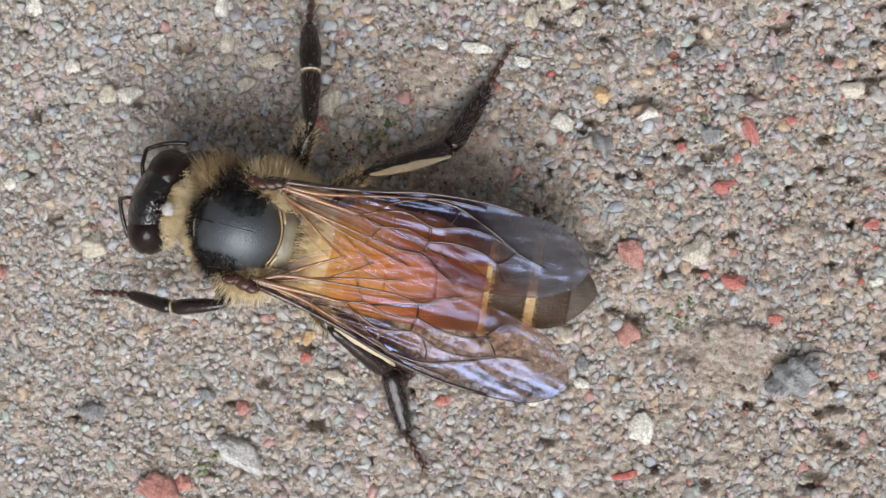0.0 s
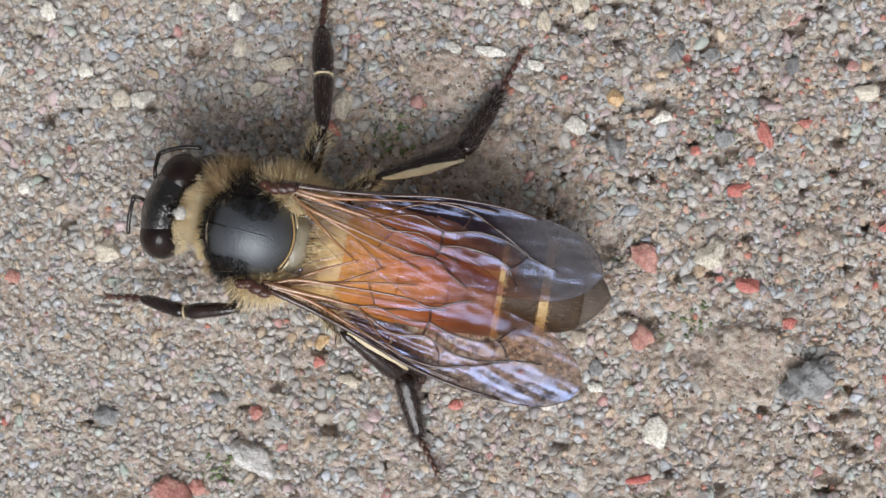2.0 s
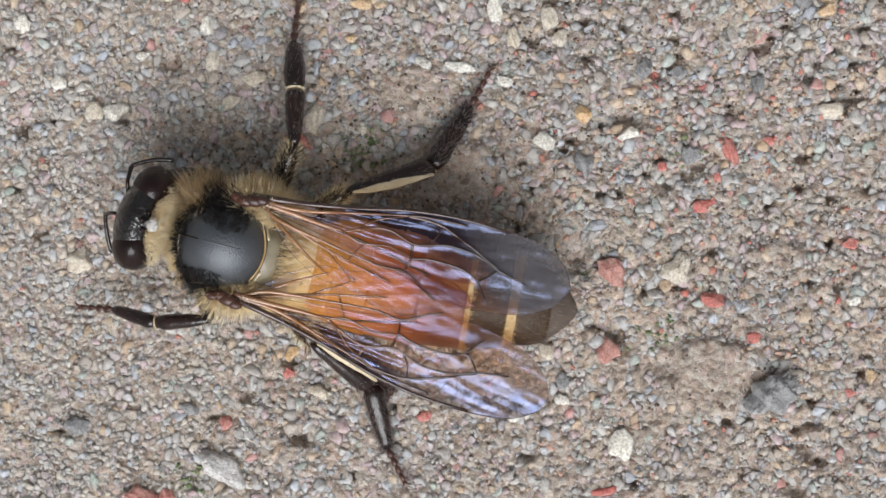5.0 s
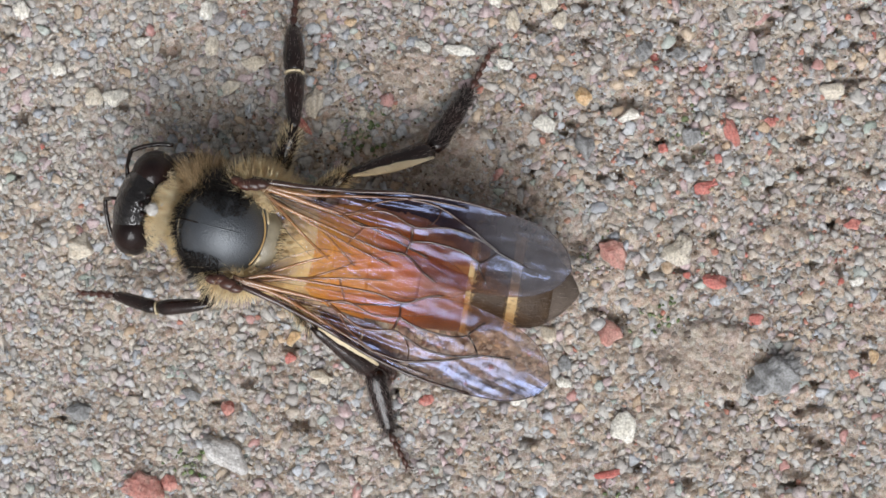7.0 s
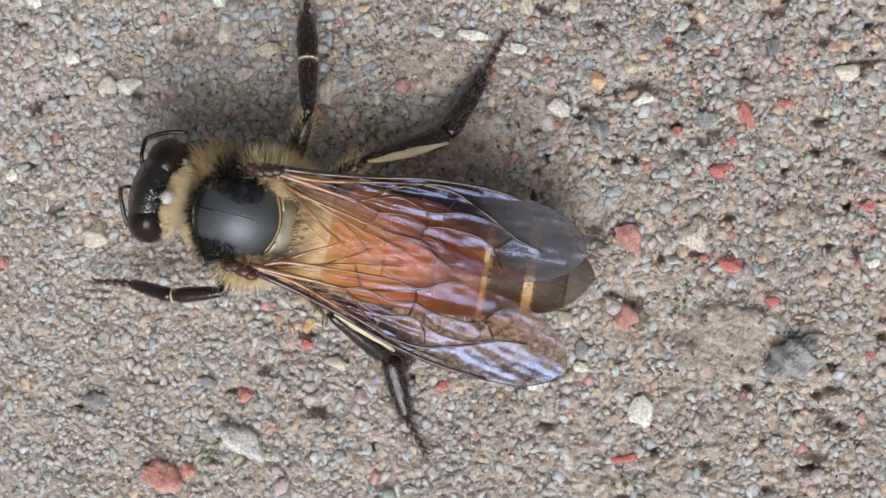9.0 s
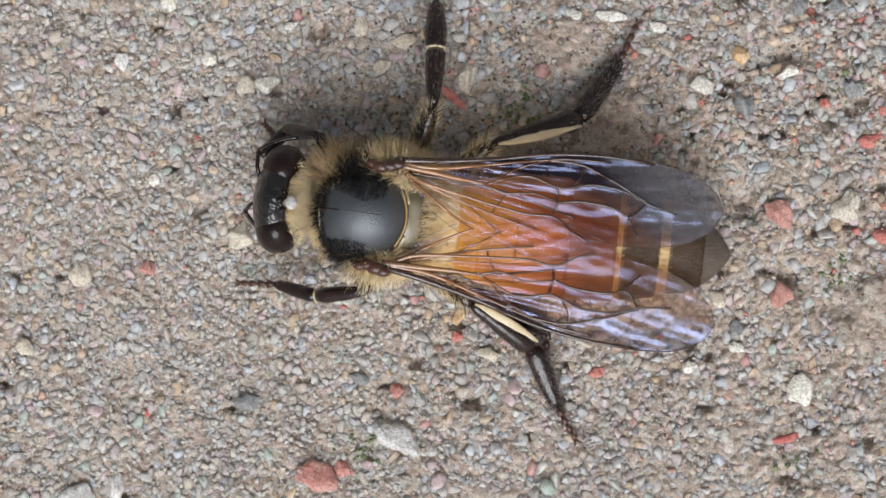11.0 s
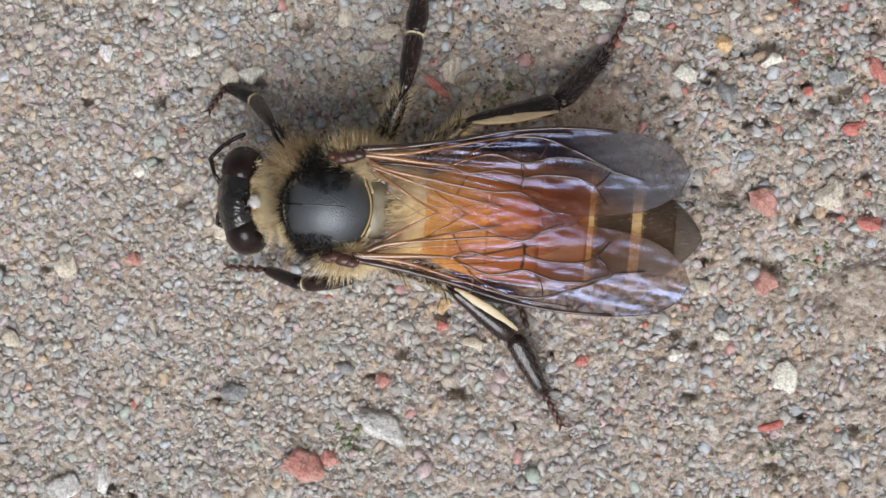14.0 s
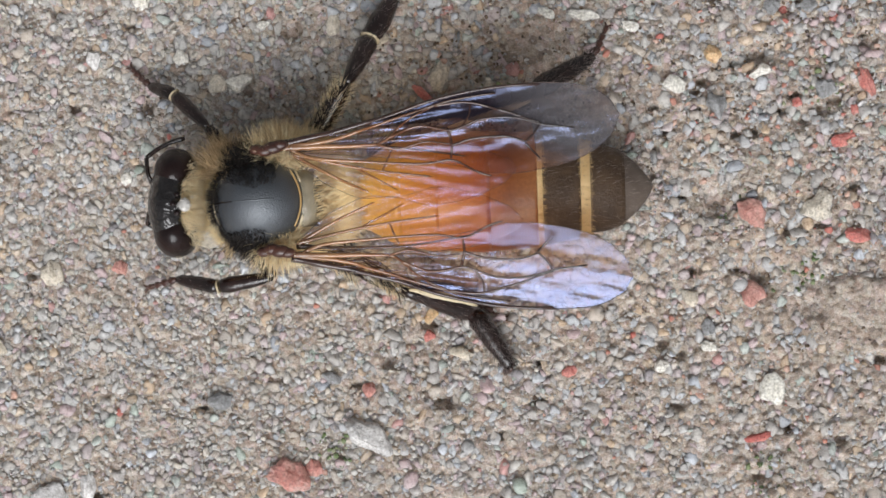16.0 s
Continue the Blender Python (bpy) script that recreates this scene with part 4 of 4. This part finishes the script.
def wing(name, s, front, rear, veins, label):
    """A pleated film between two edges, with raised veins. s: +1 right side, -1 left."""
    end = front[-1][0]
    edge = lambda pts, u: float(np.interp(u, [p[0] for p in pts], [p[1] for p in pts]))  # noqa: E731
    soft = lambda pts, u: sum(edge(pts, min(max(u + d, 0), end)) for d in (-14, -7, 0, 7, 14)) / 5 if u < end - 30 else edge(pts, u)  # noqa: E731

    def smooth(pts):
        """A flowing line through the points."""
        p = [pts[0], *pts, pts[-1]]
        line = []
        for k in range(1, len(p) - 2):
            a, b2, c, d = (np.array(q, float) for q in p[k - 1 : k + 3])
            for t in np.arange(0, 1, 0.125):
                line.append(0.5 * (2 * b2 + (c - a) * t + (2 * a - 5 * b2 + 4 * c - d) * t**2 + (3 * b2 - a - 3 * c + d) * t**3))
        return np.array(line + [np.array(pts[-1], float)])

    lines = [smooth(pts) for pts, _ in veins]
    ridge = np.concatenate([line[: int(0.97 * len(line))] for line in lines])

    def lift(u, v):
        fan = (v + 10) / (u * 0.16 + 22)
        d2 = ((ridge - (u, v)) ** 2).sum(1).min()
        cell = 0.045 * math.exp(-d2 / 30.0)
        return cell + 0.03 * math.sin(5.2 * fan) + 0.02 * math.sin(11.0 * fan + u * 0.02) + 0.05 * math.sin(19.0 * fan + 1.0) * math.exp(-(((u - 170) / 150) ** 2)) + 0.012 * math.sin(0.11 * u + 0.05 * v) * math.sin(0.17 * v - 0.03 * u) + 0.006 * math.sin(0.33 * v + 0.035 * u + 1.2 * math.sin(0.03 * u)) + 0.03 * math.sin(u * 0.021) - 0.0000010 * (u - 250) ** 2

    def spot(u, v, up=0.0):
        return (u * U, -s * v * U * (0.84 if v < 0 else 1.0), lift(u, v) + up)

    b = Build()
    nu, nv = 110, 44
    us = [end * (1 - (1 - i / nu) ** 1.25) for i in range(nu + 1)]
    grid = [[spot(u, soft(front, u) + (soft(rear, u) - soft(front, u)) * j / nv) for j in range(nv + 1)] for u in us]
    k = nv + 1
    verts = [p for row in grid for p in row]
    zones = [[], [], [], []]
    for i in range(nu):
        for j in range(nv):
            q = (i * k + j, i * k + j + 1, (i + 1) * k + j + 1, (i + 1) * k + j)
            q = q if s < 0 else q[::-1]
            at = us[i] / end
            deep = nv * ((0.34 if s > 0 else 0.2) + 0.22 * at + (0.25 + 1.2 * (at - 0.74) if at > 0.74 and s > 0 else 0)) * min(1, max(0, (at - (0.19 if s > 0 else 0.20)) / 0.22)) - j - (10 if at < 0.24 else 0) + 1.5 * math.sin(0.21 * i + 0.7) + rng.uniform(-0.8, 0.8)
            zones[0 if name != "fore_wing" or deep < -7 else 1 if deep < -2 else 2 if deep < 3 else 3].append(q)
    b.add(verts, zones[0], 0)
    for slot in (1, 2, 3):
        b.m += [slot] * len(zones[slot])
        b.f += zones[slot]
    film = part(name, b, (M_WING, M_WINGHAZE, M_WINGHALF if s > 0 else M_WINGHAZE, M_WINGDARK if s > 0 else M_WINGMID) if name == "fore_wing" else M_HINDFILM, bee, label)
    for (pts, r), line in zip(veins, lines):
        v = Build()
        path = [spot(*q, 0.006) for q in line]
        v.tube(path, [r * U * (1.05 * (1 - 0.4 * k / len(path)) + 0.55 * max(0, 1 - q[0] / 170)) for k, q in enumerate(line[:-1])] + [r * U * 0.15], 6, 0.8)
        part("vein", v, M_RIM if pts is veins[0][0] else M_VEIN, film)
    rim = Build()
    edge_r = 0.045 if name == "fore_wing" else 0.018
    rim.tube([spot(u, soft(front, u), 0.0) for u in np.linspace(0, end, 40)], [edge_r * (1 - 0.7 * q / 39) for q in range(40)], 6)
    rim.tube([spot(u, soft(rear, u), 0.0) for u in np.linspace(0, end, 40)], 0.008, 5)
    part("rim", rim, M_RIM, film, "dark wing edge")
    return film


hind_r = wing("hind_wing", 1, H_FRONT, H_REAR, H_VEINS, "clear hind wing under the fore wing")
hind_l = wing("hind_wing", -1, H_FRONT, H_REAR, H_VEINS, "clear hind wing under the fore wing")
fore_r = wing("fore_wing", 1, FRONT, REAR, VEINS, "smoky amber fore wing folded over the abdomen")
fore_l = wing("fore_wing", -1, FRONT, REAR, VEINS, "smoky amber fore wing folded over the abdomen")


# -- legs --
def limb(name, parent, length, r0, r1, mat, flat=0.8, bulge=0.0, hairs=0, hair_len=0.2, hair_mat_used=None, ivory=0.0, ring=False, label=""):
    """One leg joint along +x from its upper end."""
    b = Build()
    n = 9
    rad = [(r0 + (r1 - r0) * k / n) * (1 + bulge * math.sin(math.pi * k / n)) * (0.7 if k in (0, n) else rng.uniform(0.94, 1.05)) for k in range(n + 1)]
    b.tube([(length * k / n, 0, 0) for k in range(n + 1)], [q * (0.55 if name == "foot_tip" else 1) for q in rad], 12, flat)
    for _ in range(hairs):
        t, a = rng.uniform(0.08, 1), rng.uniform(0, 2 * math.pi)
        r = r0 + (r1 - r0) * t
        p = Vector((length * t, r * math.cos(a), r * flat * math.sin(a)))
        b.hair(p, p + Vector((rng.uniform(0.5, 1.0), 0.65 * math.cos(a), 0.5 * math.sin(a))) * (hair_len * rng.uniform(0.6, 1.2)), 0.005, 1)
    for _ in range(hairs // 8):
        t, a = rng.uniform(0.3, 1), rng.uniform(0, 2 * math.pi)
        r = (r0 + (r1 - r0) * t) * 0.95
        p = Vector((length * t, r * math.cos(a), r * flat * math.sin(a)))
        b.hair(p, p + Vector((0.7, 0.8 * math.cos(a), 0.5 * math.sin(a))) * (hair_len * rng.uniform(0.5, 0.9)), 0.014, 0)
    if ring:
        b.tube([(length - 0.04, 0, 0), (length, 0, 0), (length + 0.03, 0, 0)], [r1 * 0.98, r1 * 1.02, r1 * 0.8], 12, flat, 2)
    if name == "foot_tip":
        for q in range(4):
            a, r = length * (0.02 + 0.235 * q), r0 * (1.15 - 0.12 * q)
            b.tube([(a, 0, 0), (a + 0.10 * length, 0, 0), (a + 0.20 * length, 0, 0), (a + 0.235 * length, 0, 0)], [0.5 * r, 0.85 * r, 1.15 * r, 0.5 * r], 8, 0.8)
        for side in (1, -1):
            b.tube([(length * 0.97, 0, 0), (length + 0.12, 0.10 * side, 0.02), (length + 0.2, 0.20 * side, -0.05)], [0.05, 0.035, 0.008], 6)
    if ivory:
        side = 1 if ivory > 0 else -1
        w = abs(ivory)
        b.tube([(length * (0.04 + 0.92 * k / 8), side * (rad[k] * 0.72), 0.05 + 0.62 * rad[k] * flat) for k in range(9)], [w * (0.15 + 0.95 * math.sin(math.pi * (k + 0.3) / 8.6)) for k in range(9)], 10, 0.3, 2)
    return part(name, b, (mat, hair_mat_used or M_LEGHAIR, M_IVORY), parent, label)


LEG_OBS = {}


def leg(key, coxa, spec):
    """Hip, then thigh, shin, long foot joint and toes, each a rigid piece."""
    b = Build()
    b.ball(coxa, (0.42, 0.36, 0.45), 14)
    hip = part("leg", b, M_LEG, bee, "dark brown hairy leg")
    names = ("thigh", "shin", "foot_joint", "foot_tip")
    LEG_OBS[key] = (coxa, [row["length"] for row in spec], [limb(n, hip, **row) for n, row in zip(names, spec)])


def toes(length):
    return dict(length=length, r0=0.12, r1=0.06, mat=M_TARSUS, hairs=80, hair_len=0.14)


for key, side in (("front_r", 1), ("front_l", -1)):
    leg(key, (-0.9, 1.1 * side, 1.5), [
        dict(length=2.3, r0=0.24, r1=0.22, mat=M_LEG, bulge=0.4, hairs=120, hair_len=0.35, hair_mat_used=M_HAIR),
        dict(length=2.1, r0=0.14, r1=0.25, mat=M_LEG, bulge=0.35, ring=True, hairs=110, hair_len=0.16),
        dict(length=1.85 if side < 0 else 1.4, r0=0.24, r1=0.16, mat=M_LEG, bulge=0.25, hairs=110, hair_len=0.13), toes(1.45 if side < 0 else 1.1)])
for key, side in (("mid_r", 1), ("mid_l", -1)):
    leg(key, (1.0, 1.2 * side, 1.4), [
        dict(length=3.4, r0=0.34, r1=0.26, mat=M_LEG, bulge=0.35, hairs=700, hair_len=0.5, hair_mat_used=M_HAIR),
        dict(length=2.2, r0=0.20, r1=0.38, mat=M_LEG, bulge=0.15, ring=True, hairs=260, hair_len=0.2),
        dict(length=1.95, r0=0.36, r1=0.24, mat=M_LEG, bulge=0.3, hairs=320, hair_len=0.2), toes(1.6)])
for key, side in (("hind_r", 1), ("hind_l", -1)):
    leg(key, (2.0, 1.2 * side, 1.4), [
        dict(length=2.9, r0=0.30, r1=0.24, mat=M_LEG, bulge=0.3, hairs=800, hair_len=0.5, hair_mat_used=M_HAIR),
        dict(length=3.4 if side > 0 else 3.05, r0=0.17, r1=0.42, mat=M_LEG, bulge=0.1, hairs=220, hair_len=0.26, ivory=-0.16 * side),
        dict(length=2.75 if side > 0 else 2.4, r0=0.38, r1=0.20, mat=M_LEG, flat=0.5, bulge=0.2, hairs=800, hair_len=0.28), toes(1.55 if side > 0 else 1.4)])

# ---- sand, last of the large pieces ----
sand("coarse_sand", 11, 7400, 0.155, 0.33, 2, 0.50, (-0.01, 0.15), "coarse angular sand grains, beige, grey and white")
sand("sand", 12, 12000, 0.08, 0.15, 2, 0.42, (-0.04, 0.14), "mixed beige, grey and reddish sand grains")
sand("fine_sand", 13, 18000, 0.04, 0.075, 1, 0.40, (-0.02, 0.15), "fine beige sand between the grains")
sand("red_grit", 14, 480, 0.06, 0.16, 2, 0.7, (0.06, 0.18), "red and pink brick grit among the sand", M_REDSAND, [(11, 3, 4.5), (13, -3, 4), (8, 8, 4), (-2, 0, 12)], "brick grit")
sand("quartz_glints", 16, 900, 0.04, 0.09, 1, 0.7, (0.08, 0.18), "tiny pale quartz grains with glints of light put into their colour", M_GLINT)
sand("moss", 15, 170, 0.05, 0.14, 1, 0.3, (0.04, 0.18), "dark green moss specks between the grains", M_MOSS, [(5.5, 0.5, 0.35), (8.4, -2.3, 0.4), (-9.0, -7.6, 0.35), (9.6, 4.3, 0.5), (-2.6, 4.4, 0.4), (6.4, -9.3, 0.6)], "moss")
# soil crumbs in each pit, which also paint in the hollow's shade
sand("soil_specks", 17, 800, 0.04, 0.12, 1, 0.4, (-0.1, 0.1), "dark brown specks, soil and painted shade, in the hollows of the sand", M_SOIL_SHADE, [(a, b, 0.8 * c) for a, b, c in KEEP_CLEAR[: len(PITS)]], "soil")
sand("pale_sand", 18, 3500, 0.07, 0.16, 2, 0.5, (0.02, 0.16), "fine pale sand scattered over the grains", M_PALESAND, [(-17, 0, 5), (-13, 7, 4), (-12, -7, 4)])
# real specks, and shade in crevices and beside the bee put in as dark grains
sand("dark_grit", 19, 2600, 0.035, 0.09, 1, 0.4, (0.02, 0.15), "dark brown grit, partly standing in for shade between the sand grains", M_SOIL_SHADE, [(13, 4, 4), (6, 8, 4), (14, -4, 4), (-4, 6, 3.5)], "grit")


# ---- what moves ----
def aimed(p, q):
    """The pose of a joint at p that points to q."""
    d = Vector(q) - Vector(p)
    yaw, dip = math.atan2(d.y, d.x), math.atan2(-d.z, math.hypot(d.x, d.y))
    return Matrix.Translation(Vector(p) * MM) @ Matrix.Rotation(yaw, 4, "Z") @ Matrix.Rotation(dip, 4, "Y")


def step(key, rows):
    """Keys a leg: rows of seconds and its four joints' ends; each joint keeps its length."""
    coxa, lengths, joints = LEG_OBS[key]
    keyed = [[] for _ in joints]
    for t, *ends in rows:
        knee = Vector(ends[0])
        p = knee - (knee - Vector(coxa)).normalized() * lengths[0]
        for k, q in enumerate(ends):
            keyed[k].append((t, aimed(p, q)))
            p = p + (Vector(q) - p).normalized() * lengths[k]
    for ob, some in zip(joints, keyed):
        walk(ob, some)


def motions():
    # the whole bee: seconds, place in millimetres, turn in degrees
    body = [
        (0.0, -7.23, 0.96, -14.4), (9.0, -7.23, 0.96, -14.4), (9.5, -7.28, 0.98, -14.4), (10.0, -7.30, 0.98, -14.4), (10.3, -7.45, 0.98, -14.2),
        (11.2, -8.10, 0.75, -10.0), (12.0, -8.56, 0.54, -6.4), (12.5, -8.58, 0.53, -6.35), (13.0, -8.67, 0.54, -6.1), (13.5, -8.70, 0.56, -6.0), (14.0, -8.62, 0.77, -7.3),
        (14.5, -9.19, 0.60, -4.2), (14.8, -9.42, 0.66, -0.5), (15.0, -9.59, 0.80, 3.2), (15.5, -10.12, 1.31, -0.4), (16.0, -10.55, 1.39, 1.2),
    ]
    walk(bee, [(t, mm(x, y, 0, 0, 0, a)) for t, x, y, a in body])
    walk(head, [(t, mm(*head_pivot, 0, 0, a)) for t, a in ((0.0, -5.0), (10.0, -5.0), (12.0, 7.5), (14.6, 7.0), (15.0, 1.0), (15.5, -4.6), (16.0, -4.4))])
    walk(abdomen, [(t, mm(2.95 + x, 0, 2.75, 0, 0, a)) for t, x, a in ((0.0, -0.15, 5.2), (10.1, -0.15, 5.2), (12.0, 0.0, -1.1), (13.5, 0.0, -1.1), (14.5, 0.3, -2.2), (15.0, 0.5, -6.5), (15.5, 0.85, -2.6), (16.0, 0.75, -2.8))])
    # fore wings: seconds, root x and y, turn, roll, dip
    for ob, s, rows in (
        (fore_r, 1, ((0.0, 0.62, 1.86, 0.9, 3, 7), (10.1, 0.62, 1.86, 0.9, 3, 7), (12.0, 0.78, 1.95, 2.2, 3, 6), (14.0, 0.78, 1.95, 2.2, 3, 6), (14.6, 0.80, 1.92, 3.2, 3, 5), (15.0, 0.92, 1.84, 3.0, 3, 1.5), (15.5, 0.92, 1.84, 4.0, 3, 1.5), (16.0, 0.94, 1.80, 3.1, 3, 1.5))),
        (fore_l, -1, ((0.0, 0.82, -1.58, -5.8, 2, 6), (10.1, 0.82, -1.58, -5.8, 2, 6), (12.0, 0.98, -1.64, -2.9, 2, 5), (14.0, 0.98, -1.64, -2.9, 2, 5), (14.5, 1.05, -1.70, -3.9, 2, 4), (14.75, 1.10, -1.75, -4.5, 6, 3), (14.9, 1.14, -1.95, -15.0, 16, 1.5), (15.0, 1.16, -1.97, -15.7, 17, 1.5), (15.5, 1.14, -2.0, -10.6, 16, 1.5), (16.0, 1.08, -1.97, -9.9, 15, 1.5))),
    ):
        walk(ob, [(t, mm(x, y, 4.62, -r * s, dip, a)) for t, x, y, a, r, dip in rows])
    for ob, s, rows in (
        (hind_r, 1, ((0.0, -10.0), (10.1, -10.0), (12.0, -8.0), (14.7, -8.0), (15.0, -8.0), (16.0, -8.0))),
        (hind_l, -1, ((0.0, 9.0), (10.1, 9.0), (12.0, 10.0), (14.75, 9.0), (14.9, -3.0), (16.0, 1.0))),
    ):
        walk(ob, [(t, mm(1.25, 1.62 * s, 4.42, -4 * s, 5 if t < 14.8 else 1, a)) for t, a in rows])
    for ob, s, rows in (
        (antenna_r, 1, ((0.0, 0.0), (10.1, 0.0), (12.0, -5.0), (13.0, 0.0), (13.5, 40.0), (14.0, 5.0), (16.0, 0.0))),
        (antenna_l, -1, ((0.0, -50.0), (1.5, -75.0), (3.5, -55.0), (10.1, -50.0), (12.0, -10.0), (16.0, -10.0))),
    ):
        walk(ob, [(t, mm(-1.62, 0.38 + 0.38 * s, 0.25, 0 if s > 0 else 50, 0, a)) for t, a in rows])

    a = ((-1.79, 2.28, 2.3), (-2.43, 2.03, 1.2), (-2.80, 1.79, 0.6), (-3.19, 1.59, 0.2))
    c = ((-2.63, 3.01, 2.3), (-4.28, 3.82, 1.28), (-5.42, 4.17, 0.5), (-6.38, 4.75, 0.1))
    c2 = ((-2.34, 2.79, 2.3), (-3.34, 3.79, 0.75), (-4.07, 4.07, 0.3), (-4.61, 3.99, 0.1))
    d = ((-2.15, 2.96, 2.3), (-3.64, 4.15, 1.43), (-4.76, 5.19, 0.4), (-5.65, 6.09, 0.1))
    e = ((-2.01, 3.05, 2.3), (-3.47, 4.22, 1.34), (-4.78, 4.90, 0.3), (-5.35, 5.19, 0.1))
    g = ((-1.83, 2.84, 2.3), (-3.12, 4.17, 1.31), (-4.35, 4.74, 0.3), (-4.76, 5.29, 0.1))
    step("front_r", [(0.0, *a), (10.2, *a), (12.0, *c), (13.1, *c), (13.4, *c2), (14.7, *c2), (15.0, *d), (15.5, *e), (16.0, *g)])
    a = ((1.37, 4.08, 2.3), (0.83, 6.07, 1.52), (0.28, 7.74, 0.68), (0.03, 9.17, 0.08))
    c = ((2.20, 4.30, 2.3), (2.38, 6.37, 1.57), (2.47, 8.18, 0.84), (2.58, 9.60, 0.12))
    d = ((2.44, 4.32, 2.3), (2.85, 6.32, 1.5), (3.27, 8.00, 0.6), (3.42, 9.39, 0.1))
    e = ((2.92, 3.78, 2.3), (3.66, 5.63, 1.35), (4.39, 7.13, 0.35), (4.76, 8.35, 0.1))
    f = ((2.95, 3.95, 2.3), (3.60, 5.68, 1.12), (4.36, 7.29, 0.32), (4.77, 8.42, 0.1))
    g = ((3.17, 3.97, 2.3), (4.03, 5.62, 1.12), (4.93, 7.12, 0.28), (5.40, 8.23, 0.1))
    step("mid_r", [(0.0, *a), (10.2, *a), (12.0, *c), (14.0, *c), (14.5, *d), (15.0, *e), (15.5, *f), (16.0, *g)])
    a = ((3.63, 2.96, 2.3), (6.28, 4.63, 1.0), (7.07, 7.07, 0.3), (7.32, 8.12, 0.1))
    c = ((4.49, 3.36, 2.3), (7.61, 4.26, 1.3), (9.25, 6.21, 0.3), (9.80, 7.53, 0.1))
    d = ((4.83, 3.38, 2.3), (7.98, 3.94, 1.13), (9.91, 5.76, 0.42), (10.55, 7.15, 0.05))
    e = ((5.96, 2.41, 2.3), (9.24, 3.29, 2.0), (11.12, 4.70, 0.9), (11.75, 5.62, 0.1))
    f = ((6.12, 2.46, 2.3), (9.34, 3.49, 1.94), (11.32, 4.80, 0.55), (11.89, 5.83, 0.1))
    g = ((6.46, 2.17, 2.3), (9.70, 3.18, 2.1), (11.86, 4.32, 1.0), (12.46, 5.39, 0.08))
    step("hind_r", [(0.0, *a), (10.2, *a), (12.0, *c), (14.0, *c), (14.6, *d), (15.0, *e), (15.5, *f), (16.0, *g)])
    a = ((0.09, -2.67, 2.3), (-1.85, -3.32, 1.8), (-3.62, -3.27, 1.0), (-4.99, -3.57, 0.4))
    c = ((0.83, -2.51, 2.3), (-1.03, -2.76, 1.36), (-2.56, -2.34, 0.41), (-4.03, -2.34, 0.11))
    d = ((1.79, -2.60, 1.8), (0.94, -2.00, 1.1), (-0.27, -1.60, 0.8), (-1.50, -1.40, 0.5))
    e = ((1.13, -2.36, 1.9), (-0.23, -2.94, 1.4), (-1.89, -2.88, 1.1), (-2.53, -2.62, 0.8))
    g = ((0.79, -2.63, 2.3), (-0.47, -4.23, 1.78), (-1.44, -5.43, 0.76), (-2.13, -6.55, 0.1))
    h = ((-0.49, -2.54, 1.9), (-2.62, -3.08, 1.5), (-4.35, -3.56, 1.2), (-5.25, -3.80, 0.9))
    i = ((0.10, -2.60, 2.3), (-1.97, -2.80, 2.0), (-3.60, -2.40, 1.1), (-4.94, -2.67, 0.3))
    step("front_l", [(0.0, *a), (10.2, *a), (12.0, *c), (14.6, *c), (14.95, *d), (15.2, *e), (15.38, *e), (15.5, *g), (15.6, *g), (15.7, *h), (15.85, *i), (16.0, *i)])
    a = ((3.46, -2.02, 2.0), (5.25, -2.62, 1.2), (6.43, -3.18, 0.6), (6.88, -3.72, 0.15))
    c = ((2.91, -2.14, 2.0), (4.68, -2.36, 1.2), (5.87, -2.61, 0.6), (6.69, -2.99, 0.15))
    e = ((3.11, -2.70, 2.0), (4.79, -3.40, 1.2), (6.14, -3.70, 0.6), (7.11, -4.10, 0.15))
    step("mid_l", [(0.0, *a), (10.2, *a), (12.0, *c), (14.6, *c), (15.1, *e), (16.0, *e)])
    a = ((3.78, -2.58, 2.3), (6.15, -3.61, 0.8), (7.30, -5.66, 0.3), (8.20, -6.71, 0.1))
    c = ((4.25, -2.51, 2.3), (6.58, -4.11, 1.14), (7.77, -6.06, 0.42), (8.42, -7.11, 0.1))
    d = ((4.36, -2.50, 2.3), (6.88, -4.20, 1.4), (7.92, -6.24, 0.6), (8.72, -7.40, 0.1))
    e = ((4.47, -3.39, 2.3), (6.84, -5.09, 1.2), (7.53, -7.39, 0.6), (8.06, -8.60, 0.1))
    g = ((4.39, -3.49, 2.3), (6.56, -4.36, 0.7), (7.61, -5.86, 0.5), (8.03, -6.61, 0.1))
    h = ((4.63, -3.45, 2.3), (6.77, -4.36, 0.7), (7.71, -5.78, 0.5), (7.96, -6.60, 0.1))
    step("hind_l", [(0.0, *a), (10.2, *a), (12.0, *c), (14.0, *c), (14.5, *d), (15.0, *e), (15.5, *g), (16.0, *h)])


motions()
